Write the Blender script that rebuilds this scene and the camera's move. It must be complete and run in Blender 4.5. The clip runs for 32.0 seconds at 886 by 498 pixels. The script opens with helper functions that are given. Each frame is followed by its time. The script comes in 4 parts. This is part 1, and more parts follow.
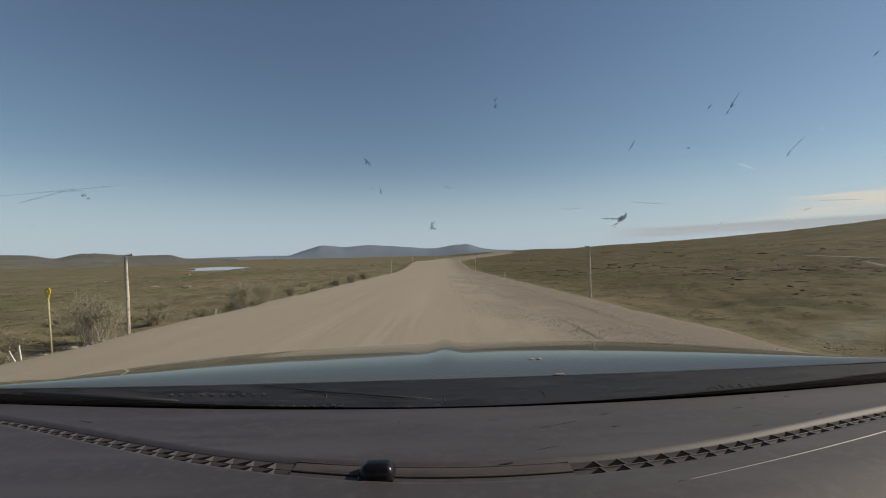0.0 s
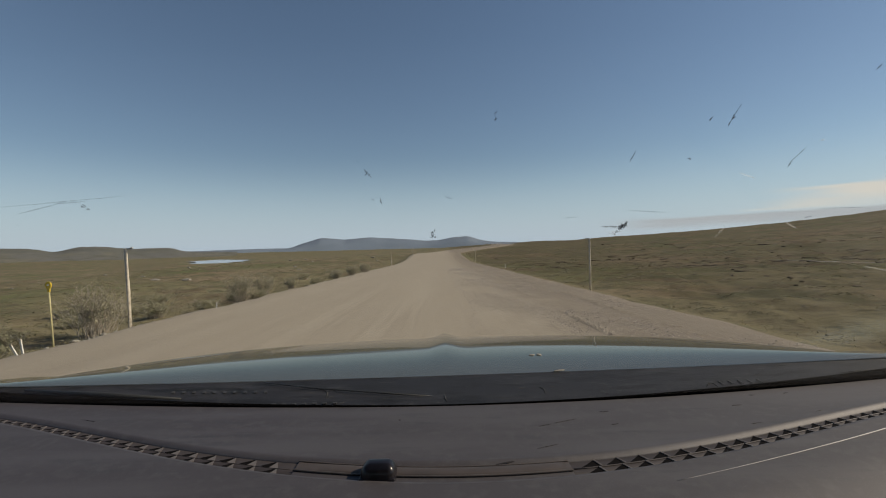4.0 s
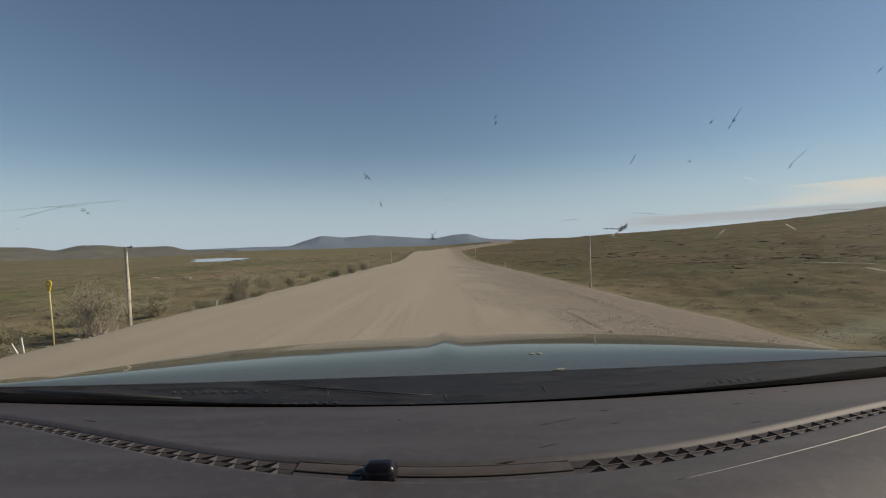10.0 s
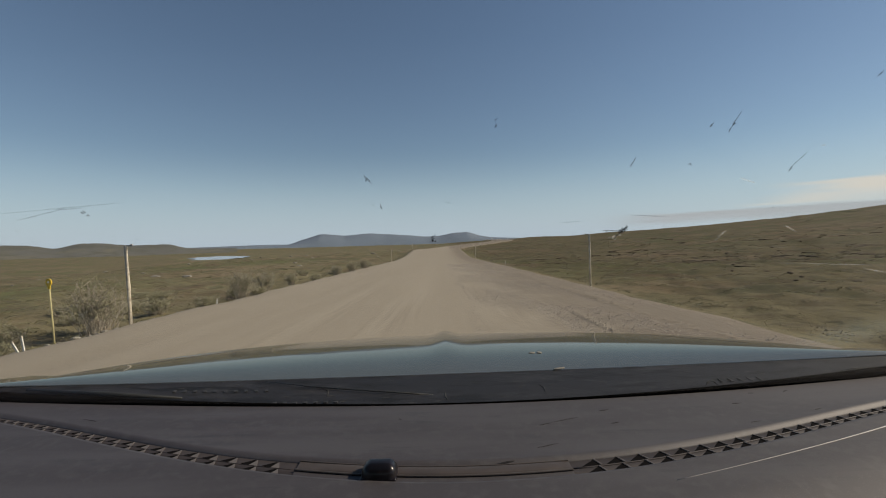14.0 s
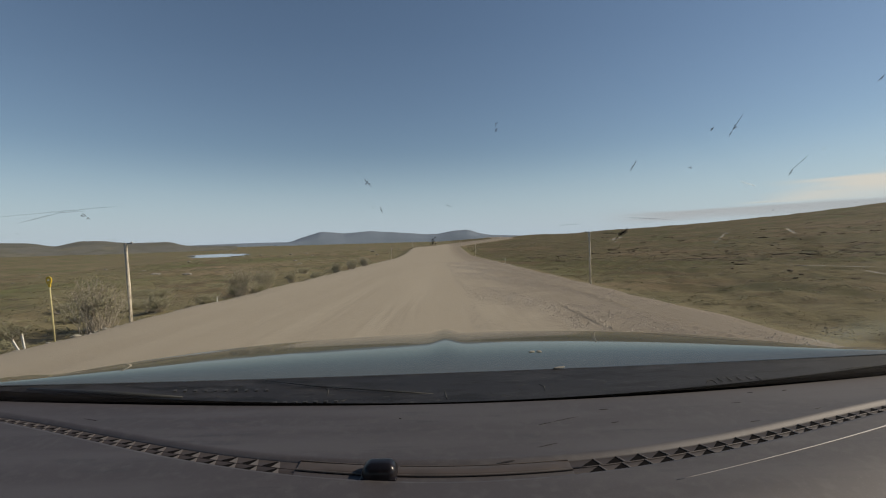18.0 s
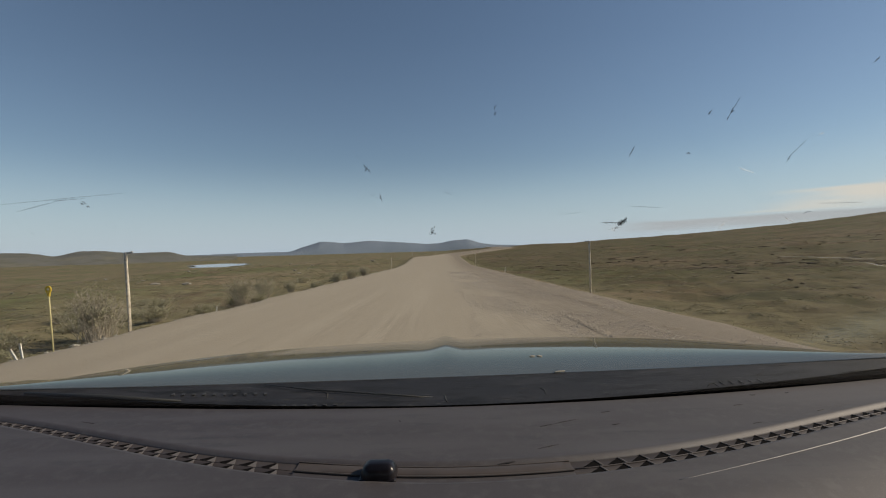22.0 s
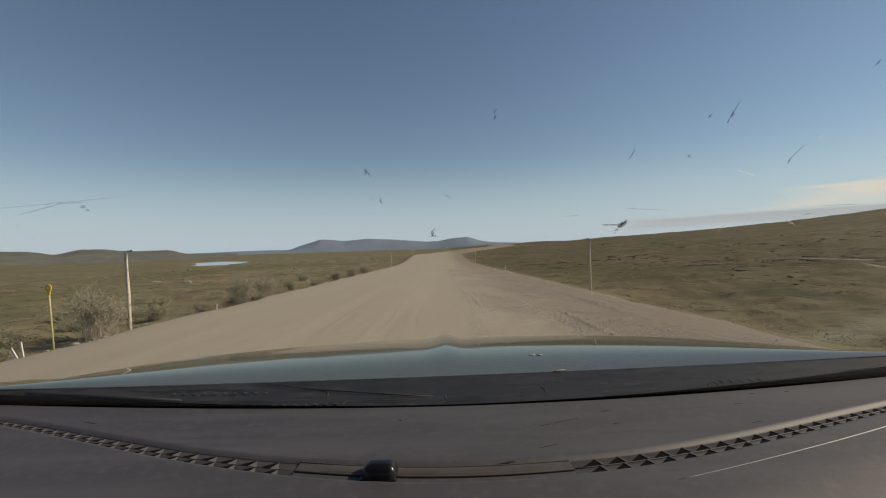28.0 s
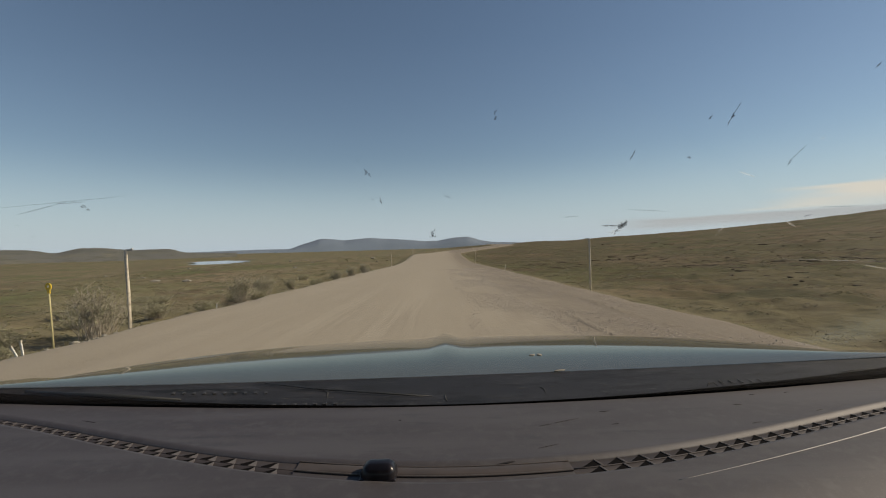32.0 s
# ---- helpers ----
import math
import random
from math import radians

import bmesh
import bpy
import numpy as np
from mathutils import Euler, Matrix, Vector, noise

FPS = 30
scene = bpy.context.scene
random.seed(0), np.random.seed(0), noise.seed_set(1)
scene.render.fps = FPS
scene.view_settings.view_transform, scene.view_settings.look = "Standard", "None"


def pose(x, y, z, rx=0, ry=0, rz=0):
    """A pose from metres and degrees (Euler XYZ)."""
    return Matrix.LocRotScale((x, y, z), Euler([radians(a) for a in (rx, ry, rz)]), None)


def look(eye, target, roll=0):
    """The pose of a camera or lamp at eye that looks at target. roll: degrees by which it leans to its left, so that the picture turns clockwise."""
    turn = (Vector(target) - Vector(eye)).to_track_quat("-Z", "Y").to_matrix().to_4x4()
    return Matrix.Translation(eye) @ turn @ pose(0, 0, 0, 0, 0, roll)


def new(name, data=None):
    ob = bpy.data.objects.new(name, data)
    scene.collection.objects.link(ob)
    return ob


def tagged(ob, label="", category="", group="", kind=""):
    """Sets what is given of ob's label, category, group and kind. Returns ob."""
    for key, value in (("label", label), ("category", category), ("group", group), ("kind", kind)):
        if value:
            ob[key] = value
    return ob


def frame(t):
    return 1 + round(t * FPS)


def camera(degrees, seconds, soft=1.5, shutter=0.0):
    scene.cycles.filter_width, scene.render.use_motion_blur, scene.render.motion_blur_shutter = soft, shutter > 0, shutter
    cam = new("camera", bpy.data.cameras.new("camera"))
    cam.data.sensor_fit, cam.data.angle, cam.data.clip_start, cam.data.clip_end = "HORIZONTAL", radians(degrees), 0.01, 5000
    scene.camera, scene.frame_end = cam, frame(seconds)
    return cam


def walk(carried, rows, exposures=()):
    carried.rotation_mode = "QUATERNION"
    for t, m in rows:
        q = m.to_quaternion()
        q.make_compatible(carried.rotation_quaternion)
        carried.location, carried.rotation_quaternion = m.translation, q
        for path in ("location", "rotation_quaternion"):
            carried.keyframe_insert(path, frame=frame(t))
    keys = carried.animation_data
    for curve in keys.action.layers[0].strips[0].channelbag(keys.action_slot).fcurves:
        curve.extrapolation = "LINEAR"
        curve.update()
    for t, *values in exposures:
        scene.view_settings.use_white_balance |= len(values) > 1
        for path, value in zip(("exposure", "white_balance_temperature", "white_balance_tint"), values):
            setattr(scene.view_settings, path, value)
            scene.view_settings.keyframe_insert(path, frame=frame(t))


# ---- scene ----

# ---- camera ----
EYE = 1.45
cam = camera(88.0, 32.0, soft=1.05)


def stand(t, sway=0.0, lean=1.6):
    """A camera row: the nose bobs by sway thousandths of a radian, the eye sinks with it; lean in degrees."""
    dip = sway / 1000.0
    return (t, pose(0.0, 0.0, EYE - 0.61 * dip, 90 - 0.63 + math.degrees(dip), lean, 0.0))


walk(cam, [
    stand(0.0, 22, 1.3), stand(1.0, 22, 1.3), stand(2.0, 16, 1.35), stand(3.0, 10, 1.4), stand(4.5, 2, 1.5),
    stand(6.0, -6), stand(7.0, -6), stand(8.0, -3), stand(9.0, 0), stand(10.0, 0), stand(11.0, 0), stand(12.0, -2),
    stand(13.0, -2), stand(14.0, -4), stand(15.5, -9), stand(17.0, -11), stand(18.0, -9), stand(19.0, -3), stand(20.0, 2),
    stand(21.0, 7), stand(22.0, 12, 1.65), stand(23.0, 15, 1.7), stand(24.0, 15, 1.75), stand(25.0, 11, 1.75), stand(26.5, 7, 1.75),
    stand(28.0, 7, 1.75), stand(29.0, 5, 1.7), stand(30.0, 3, 1.65), stand(31.0, 5), stand(32.0, 6)],
    exposures=[(0.0, -0.01, 7350, 13), (22.0, 0.0, 7400, 13), (28.0, 0.03, 7600, 13), (32.0, 0.04, 7650, 13)])

# ---- world and sun ----
SUN_EL, SUN_BACK = 34.0, -5.0
world = bpy.data.worlds.new("sky")
scene.world = world
world.use_nodes = True
wn, wl = world.node_tree.nodes, world.node_tree.links
wn.clear()
sky = wn.new("ShaderNodeTexSky")
sky.sky_type, sky.sun_disc = "NISHITA", False
sky.sun_elevation, sky.sun_rotation = radians(SUN_EL), radians(90 + SUN_BACK)
sky.air_density, sky.dust_density, sky.ozone_density = 1.0, 0.2, 4.0
coord = wn.new("ShaderNodeTexCoord")
stretch = wn.new("ShaderNodeMapping")
stretch.inputs["Scale"].default_value = (1.6, 1.6, 34.0)
puff = wn.new("ShaderNodeTexNoise")
puff.inputs["Scale"].default_value, puff.inputs["Detail"].default_value = 1.6, 6.0
axes = wn.new("ShaderNodeSeparateXYZ")


def sky_math(op, x, y, z=None):
    node = wn.new("ShaderNodeMath")
    node.operation = op
    for k, v in enumerate((x, y, z)):
        if v is None:
            continue
        if isinstance(v, (int, float)):
            node.inputs[k].default_value = v
        else:
            wl.new(v, node.inputs[k])
    return node.outputs[0]


def fade(value, start, end):
    """0 at start, 1 at end, eased."""
    node = wn.new("ShaderNodeMapRange")
    node.interpolation_type = "SMOOTHSTEP"
    node.inputs["From Min"].default_value, node.inputs["From Max"].default_value = start, end
    wl.new(value, node.inputs["Value"])
    return node.outputs["Result"]


back = wn.new("ShaderNodeBackground")
back.inputs["Strength"].default_value = 0.091
wout = wn.new("ShaderNodeOutputWorld")
wl.new(coord.outputs["Generated"], stretch.inputs["Vector"])
wl.new(stretch.outputs["Vector"], puff.inputs["Vector"])
wl.new(coord.outputs["Generated"], axes.inputs["Vector"])
pale = wn.new("ShaderNodeHueSaturation")
pale.inputs["Saturation"].default_value = 0.98
wl.new(sky.outputs["Color"], pale.inputs["Color"])
haze = wn.new("ShaderNodeMixRGB")             # the air whitens low down
haze.inputs["Color2"].default_value = (4.75, 6.3, 8.6, 1)
veil = wn.new("ShaderNodeMapRange")
veil.interpolation_type = "SMOOTHSTEP"
veil.inputs["From Min"].default_value, veil.inputs["From Max"].default_value = 0.20, -0.02
veil.inputs["To Min"].default_value, veil.inputs["To Max"].default_value = 0.0, 0.85
wl.new(axes.outputs["Z"], veil.inputs["Value"])
wl.new(veil.outputs["Result"], haze.inputs["Fac"])
wl.new(pale.outputs["Color"], haze.inputs["Color1"])
air = haze.outputs["Color"]
# a bright cloud bank low in the south-east, and a thin grey layer under it
swirl = sky_math("SUBTRACT", puff.outputs["Fac"], 0.5)
high = sky_math("MULTIPLY_ADD", swirl, 0.05, axes.outputs["Z"])
east = sky_math("MULTIPLY_ADD", swirl, 0.25, axes.outputs["X"])
bank = sky_math("MULTIPLY", sky_math("MULTIPLY", fade(high, 0.092, 0.080), fade(high, 0.040, 0.068)), fade(east, 0.565, 0.66))
layer = sky_math("MULTIPLY", sky_math("MULTIPLY", fade(high, 0.052, 0.040), fade(high, 0.012, 0.034)), fade(east, 0.30, 0.46))
for amount, share, colour in ((layer, 0.75, (4.5, 4.8, 5.5, 1)), (bank, 0.85, (7.9, 7.7, 7.5, 1))):
    cloud_mix = wn.new("ShaderNodeMixRGB")
    cloud_mix.inputs["Color2"].default_value = colour
    wl.new(sky_math("MULTIPLY", amount, share), cloud_mix.inputs["Fac"])
    wl.new(air, cloud_mix.inputs["Color1"])
    air = cloud_mix.outputs["Color"]
wl.new(air, back.inputs["Color"])
wl.new(back.outputs["Background"], wout.inputs["Surface"])

sun = new("sun", bpy.data.lights.new("sun", "SUN"))
sun.data.energy, sun.data.angle, sun.data.color = 4.2, radians(0.6), (1.0, 0.93, 0.82)
to_sun = Vector((math.cos(radians(SUN_EL)) * math.cos(radians(SUN_BACK)),
                 -math.cos(radians(SUN_EL)) * math.sin(radians(SUN_BACK)), math.sin(radians(SUN_EL))))
sun.matrix_world = look((60, -20, 60), Vector((60, -20, 60)) - to_sun)


# ---- materials ----
def material(name, base, rough=0.7, metal=0.0, tints=(), grain=None, coat=0.0, spec=0.5, stretch_by=(1, 1, 1), specks=(), alpha=1.0):
    """tints: (scale, colour, low, high) noise layers over the base; grain: (scale, strength, metres) relief."""
    m = bpy.data.materials.new(name)
    m.use_nodes = True
    n, l = m.node_tree.nodes, m.node_tree.links
    b = n["Principled BSDF"]
    b.inputs["Roughness"].default_value, b.inputs["Metallic"].default_value = rough, metal
    b.inputs["Coat Weight"].default_value, b.inputs["Specular IOR Level"].default_value = coat, spec
    b.inputs["Coat Roughness"].default_value = 0.05
    b.inputs["Base Color"].default_value = (*base, 1)
    tc = n.new("ShaderNodeTexCoord")
    mp = n.new("ShaderNodeMapping")
    mp.inputs["Scale"].default_value = stretch_by
    l.new(tc.outputs["Object"], mp.inputs["Vector"])
    last = None
    b.inputs["Alpha"].default_value = alpha
    for scale, colour, lo, hi, vector in [(*a, mp.outputs["Vector"]) for a in tints] + [(*a, tc.outputs["Object"]) for a in specks]:
        t = n.new("ShaderNodeTexNoise")
        t.inputs["Scale"].default_value, t.inputs["Detail"].default_value = scale, 5.0
        l.new(vector, t.inputs["Vector"])
        r = n.new("ShaderNodeMapRange")
        r.inputs["From Min"].default_value, r.inputs["From Max"].default_value = lo, hi
        l.new(t.outputs["Fac"], r.inputs["Value"])
        x = n.new("ShaderNodeMixRGB")
        x.inputs["Color1"].default_value, x.inputs["Color2"].default_value = (*base, 1), (*colour, 1)
        l.new(r.outputs["Result"], x.inputs["Fac"])
        if last:
            l.new(last.outputs["Color"], x.inputs["Color1"])
        last = x
    if last:
        l.new(last.outputs["Color"], b.inputs["Base Color"])
    if grain:
        t = n.new("ShaderNodeTexNoise")
        t.inputs["Scale"].default_value, t.inputs["Detail"].default_value = grain[0], 4.0
        l.new(tc.outputs["Object"], t.inputs["Vector"])
        u = n.new("ShaderNodeBump")
        u.inputs["Strength"].default_value, u.inputs["Distance"].default_value = grain[1], grain[2]
        l.new(t.outputs["Fac"], u.inputs["Height"])
        l.new(u.outputs["Normal"], b.inputs["Normal"])
    return m


TUNDRA = material("tundra", (0.225, 0.19, 0.112), 0.95, tints=(
    (0.012, (0.16, 0.142, 0.078), 0.42, 0.62), (0.025, (0.14, 0.15, 0.066), 0.48, 0.57), (0.05, (0.265, 0.198, 0.13), 0.50, 0.59), (0.11, (0.17, 0.125, 0.08), 0.55, 0.63),
    (0.25, (0.12, 0.115, 0.06), 0.52, 0.64), (0.9, (0.15, 0.12, 0.07), 0.52, 0.66), (2.3, (0.10, 0.088, 0.05), 0.56, 0.7),
    (9.0, (0.22, 0.185, 0.105), 0.6, 0.75)),
    specks=((26.0, (0.085, 0.075, 0.038), 0.55, 0.7), (60.0, (0.23, 0.195, 0.11), 0.6, 0.72)), grain=(9.0, 0.5, 0.1), spec=0.1)
HILL = material("hill_moor", (0.152, 0.147, 0.132), 0.95, tints=(
    (0.004, (0.115, 0.115, 0.098), 0.45, 0.6), (0.012, (0.18, 0.165, 0.125), 0.5, 0.66), (0.04, (0.12, 0.115, 0.09), 0.52, 0.66)), spec=0.1)
# the blue of the air in between is mixed into the far hills' colour
FAR_HILL = material("far_hill_hazed", (0.185, 0.222, 0.268), 0.95, tints=(
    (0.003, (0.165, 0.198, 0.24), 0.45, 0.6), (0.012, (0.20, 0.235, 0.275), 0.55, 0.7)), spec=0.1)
GRAVEL = material("road_gravel", (0.342, 0.286, 0.216), 0.92, tints=(
    (0.5, (0.385, 0.325, 0.248), 0.42, 0.62), (1.6, (0.325, 0.272, 0.205), 0.5, 0.75), (5.0, (0.315, 0.263, 0.20), 0.52, 0.68), (9.0, (0.39, 0.333, 0.258), 0.55, 0.7)),
    specks=((14.0, (0.35, 0.295, 0.225), 0.5, 0.75), (50.0, (0.46, 0.40, 0.32), 0.55, 0.7), (85.0, (0.24, 0.2, 0.165), 0.58, 0.72)),
    grain=(38.0, 0.32, 0.03), spec=0.2, stretch_by=(1.6, 0.03, 1))
STONE = material("loose_stone", (0.33, 0.29, 0.24), 0.9, spec=0.2)
st_n, st_l = STONE.node_tree.nodes, STONE.node_tree.links
st_geo, st_ramp = st_n.new("ShaderNodeNewGeometry"), st_n.new("ShaderNodeValToRGB")
st_ramp.color_ramp.elements[0].color, st_ramp.color_ramp.elements[1].color = (0.25, 0.21, 0.17, 1), (0.54, 0.465, 0.385, 1)
st_l.new(st_geo.outputs["Random Per Island"], st_ramp.inputs["Fac"])
st_l.new(st_ramp.outputs["Color"], st_n["Principled BSDF"].inputs["Base Color"])
WATER = material("lake_water", (0.5, 0.53, 0.56), 0.2, tints=((0.05, (0.46, 0.5, 0.54), 0.4, 0.6),), spec=0.8)
POLE_WOOD = material("weathered_pole_wood", (0.62, 0.54, 0.43), 0.85, tints=((14.0, (0.38, 0.32, 0.25), 0.45, 0.65),),
                     grain=(60, 0.3, 0.004))
STAKE_WHITE = material("stake_white_paint", (0.7, 0.67, 0.6), 0.8, tints=((18.0, (0.5, 0.46, 0.4), 0.5, 0.65),))
YELLOW = material("marker_yellow_paint", (0.62, 0.42, 0.03), 0.6, tints=((25.0, (0.5, 0.33, 0.04), 0.5, 0.7),))
GREY_METAL = material("grey_bracket_metal", (0.3, 0.3, 0.3), 0.5, 0.6, tints=((20.0, (0.2, 0.2, 0.2), 0.45, 0.6),))
TWIG = material("grey_twig_bark", (0.42, 0.36, 0.29), 0.9, tints=((8.0, (0.30, 0.25, 0.19), 0.45, 0.6),))
LEAF_GREY = material("grey_green_leaf", (0.27, 0.25, 0.15), 0.8, tints=((3.0, (0.19, 0.18, 0.10), 0.45, 0.6),))
LEAF_OLIVE = material("olive_leaf", (0.225, 0.198, 0.108), 0.85, tints=((0.8, (0.18, 0.16, 0.083), 0.45, 0.6), (0.09, (0.24, 0.19, 0.12), 0.5, 0.62)))
LEAF_BROWN = material("brown_heath", (0.215, 0.172, 0.118), 0.9, tints=((0.8, (0.165, 0.132, 0.09), 0.45, 0.6), (0.1, (0.19, 0.15, 0.125), 0.5, 0.62)))
LEAF_DARK = material("dark_heath", (0.125, 0.10, 0.07), 0.9, tints=((0.8, (0.095, 0.08, 0.055), 0.45, 0.6),))
LEAF_STRAW = material("straw_grass", (0.31, 0.25, 0.135), 0.85, tints=((0.8, (0.24, 0.2, 0.1), 0.45, 0.6),))
ROCK = material("pale_rock", (0.3, 0.27, 0.22), 0.9, tints=((6.0, (0.2, 0.18, 0.15), 0.45, 0.6),))
DASH = material("dash_plastic", (0.0352, 0.0302, 0.0338), 0.66, tints=(
    (5.0, (0.050, 0.046, 0.0515), 0.45, 0.62), (22.0, (0.026, 0.025, 0.028), 0.58, 0.72)),
    specks=((60.0, (0.05, 0.047, 0.05), 0.5, 0.7), (700.0, (0.075, 0.07, 0.07), 0.6, 0.7)), grain=(900, 0.12, 0.0006), spec=0.78, stretch_by=(0.4, 3.0, 1))
# the vent openings' shade, given as a black colour on shallow plates
HOLE_BLACK = material("vent_hole_black", (0.006, 0.0055, 0.0055), 0.9, tints=((40.0, (0.009, 0.008, 0.008), 0.45, 0.6),), spec=0.04)
TRIM = material("vent_trim_plastic", (0.085, 0.076, 0.07), 0.5, tints=((30.0, (0.065, 0.058, 0.054), 0.45, 0.6),))
CHANNEL = material("vent_channel_plastic", (0.040, 0.032, 0.030), 0.65, tints=((30.0, (0.033, 0.027, 0.026), 0.45, 0.6),))
STRIP = material("brown_strip_plastic", (0.058, 0.046, 0.04), 0.6, tints=((30.0, (0.047, 0.038, 0.033), 0.45, 0.6),))
FIN = material("vent_fin_plastic", (0.105, 0.092, 0.084), 0.55, tints=((30.0, (0.075, 0.065, 0.06), 0.45, 0.6),))
# the same fin plastic, paler for the sunlit faces of the west vent
LIT_FIN = material("lit_fin_plastic", (0.135, 0.12, 0.11), 0.55, tints=((30.0, (0.10, 0.088, 0.08), 0.45, 0.6),))
SENSOR = material("sensor_black_satin", (0.006, 0.005, 0.006), 0.28, tints=((50.0, (0.012, 0.010, 0.012), 0.45, 0.6),), spec=0.28)
COWL = material("cowl_black_plastic", (0.0165, 0.0160, 0.0185), 0.65, tints=((9.0, (0.030, 0.0285, 0.031), 0.48, 0.66),
                (26.0, (0.007, 0.007, 0.007), 0.5, 0.62), (70.0, (0.055, 0.053, 0.05), 0.63, 0.7)), grain=(120, 0.12, 0.004), spec=0.3, stretch_by=(0.5, 1.6, 1))
PAINT = material("car_paint_dusty", (0.29, 0.30, 0.285), 0.055, 0.7, tints=((3.0, (0.305, 0.31, 0.295), 0.45, 0.7), (30.0, (0.265, 0.28, 0.27), 0.5, 0.7), (160.0, (0.32, 0.31, 0.29), 0.62, 0.7)), spec=0.08)
PAINT.node_tree.nodes["Principled BSDF"].inputs["Specular Tint"].default_value = (0.45, 0.5, 0.48, 1)


def blend_along(mat, axis, start, end, tint, mode, wobble=0.0, wobble_scale=0.1):
    """Lays a tint over a material, from start to end along an object axis, with a wavy border."""
    n, l = mat.node_tree.nodes, mat.node_tree.links
    tc, ax, nz, add, band, mix = (n.new("ShaderNodeTexCoord"), n.new("ShaderNodeSeparateXYZ"), n.new("ShaderNodeTexNoise"),
                                  n.new("ShaderNodeMath"), n.new("ShaderNodeMapRange"), n.new("ShaderNodeMixRGB"))
    add.operation, mix.blend_type = "MULTIPLY_ADD", mode
    nz.inputs["Scale"].default_value, nz.inputs["Detail"].default_value = wobble_scale, 5.0
    add.inputs[1].default_value = wobble
    band.inputs["From Min"].default_value, band.inputs["From Max"].default_value = start + wobble / 2, end + wobble / 2
    mix.inputs["Color2"].default_value = (*tint, 1)
    l.new(tc.outputs["Object"], ax.inputs["Vector"])
    l.new(tc.outputs["Object"], nz.inputs["Vector"])
    l.new(nz.outputs["Fac"], add.inputs[0])
    l.new(ax.outputs[axis], add.inputs[2])
    l.new(add.outputs[0], band.inputs["Value"])
    l.new(band.outputs["Result"], mix.inputs["Fac"])
    base = n["Principled BSDF"].inputs["Base Color"]
    l.new(base.links[0].from_socket, mix.inputs["Color1"])
    l.new(mix.outputs["Color"], base)




def tint_nose_dust_reflection(mat):
    """Paints dust and the road's brown reflection into the bonnet's nose, lowering its metal there."""
    n, l = mat.node_tree.nodes, mat.node_tree.links
    b = n["Principled BSDF"]
    tc, ax, sq, add, nz, wob = (n.new("ShaderNodeTexCoord"), n.new("ShaderNodeSeparateXYZ"), n.new("ShaderNodeMath"), n.new("ShaderNodeMath"),
                                n.new("ShaderNodeTexNoise"), n.new("ShaderNodeMath"))
    sq.operation, add.operation, wob.operation = "MULTIPLY", "MULTIPLY_ADD", "MULTIPLY_ADD"
    nz.inputs["Scale"].default_value, nz.inputs["Detail"].default_value = 6.0, 4.0
    l.new(tc.outputs["Object"], ax.inputs["Vector"])
    l.new(tc.outputs["Object"], nz.inputs["Vector"])
    l.new(ax.outputs["X"], sq.inputs[0])
    l.new(ax.outputs["X"], sq.inputs[1])
    l.new(sq.outputs[0], add.inputs[0])
    add.inputs[1].default_value = 0.78
    l.new(ax.outputs["Y"], add.inputs[2])
    l.new(nz.outputs["Fac"], wob.inputs[0])
    wob.inputs[1].default_value = 0.12
    l.new(add.outputs[0], wob.inputs[2])
    band, metal, mix = n.new("ShaderNodeMapRange"), n.new("ShaderNodeMapRange"), n.new("ShaderNodeMixRGB")
    for node, low, high in ((band, 0.0, 1.0), (metal, 0.7, 0.25)):
        node.inputs["From Min"].default_value, node.inputs["From Max"].default_value = 1.80, 2.20
        node.inputs["To Min"].default_value, node.inputs["To Max"].default_value = low, high
        l.new(wob.outputs[0], node.inputs["Value"])
    mix.inputs["Color2"].default_value = (0.33, 0.29, 0.235, 1)
    l.new(b.inputs["Base Color"].links[0].from_socket, mix.inputs["Color1"])
    l.new(band.outputs["Result"], mix.inputs["Fac"])
    l.new(mix.outputs["Color"], b.inputs["Base Color"])
    l.new(metal.outputs["Result"], b.inputs["Metallic"])


tint_nose_dust_reflection(PAINT)
blend_along(DASH, "X", -0.6, 0.8, (1.03, 1.0, 0.87), "MULTIPLY", 0.3, 3.0)     # warmer to the passenger side: sun against sky tone put into the colour
blend_along(GRAVEL, "X", 0.9, 3.5, (0.67, 0.65, 0.65), "MULTIPLY", 3.0, 1.4)    # coarser gravel lies loose on the east half; its self-shadow is darkened into the colour
blend_along(TUNDRA, "X", 2.0, 12.0, (0.645, 0.62, 0.58), "MULTIPLY", 12.0, 0.06)   # darker, browner ground east of the road
PEAT = material("bare_peat", (0.125, 0.096, 0.066), 0.95, tints=((1.5, (0.095, 0.075, 0.052), 0.45, 0.6),), spec=0.1)
CABIN = material("cabin_grey_lining", (0.1, 0.1, 0.1), 0.9, tints=((20.0, (0.08, 0.08, 0.08), 0.45, 0.6),))
RUBBER = material("tyre_rubber", (0.02, 0.02, 0.02), 0.85, tints=((10.0, (0.05, 0.045, 0.04), 0.5, 0.7),))
ALLOY = material("alloy_rim", (0.5, 0.5, 0.5), 0.35, 0.9, tints=((10.0, (0.35, 0.33, 0.3), 0.5, 0.7),))
BUG = material("dried_bug_smear", (0.09, 0.1, 0.115), 0.7, alpha=0.21, tints=((200.0, (0.12, 0.12, 0.12), 0.5, 0.65),))
FAINT = material("faint_dried_streak", (0.12, 0.13, 0.14), 0.7, alpha=0.065, tints=((200.0, (0.15, 0.15, 0.15), 0.5, 0.65),))
CHIP = bpy.data.materials.new("pale_smear")      # dried streaks that scatter the light behind them
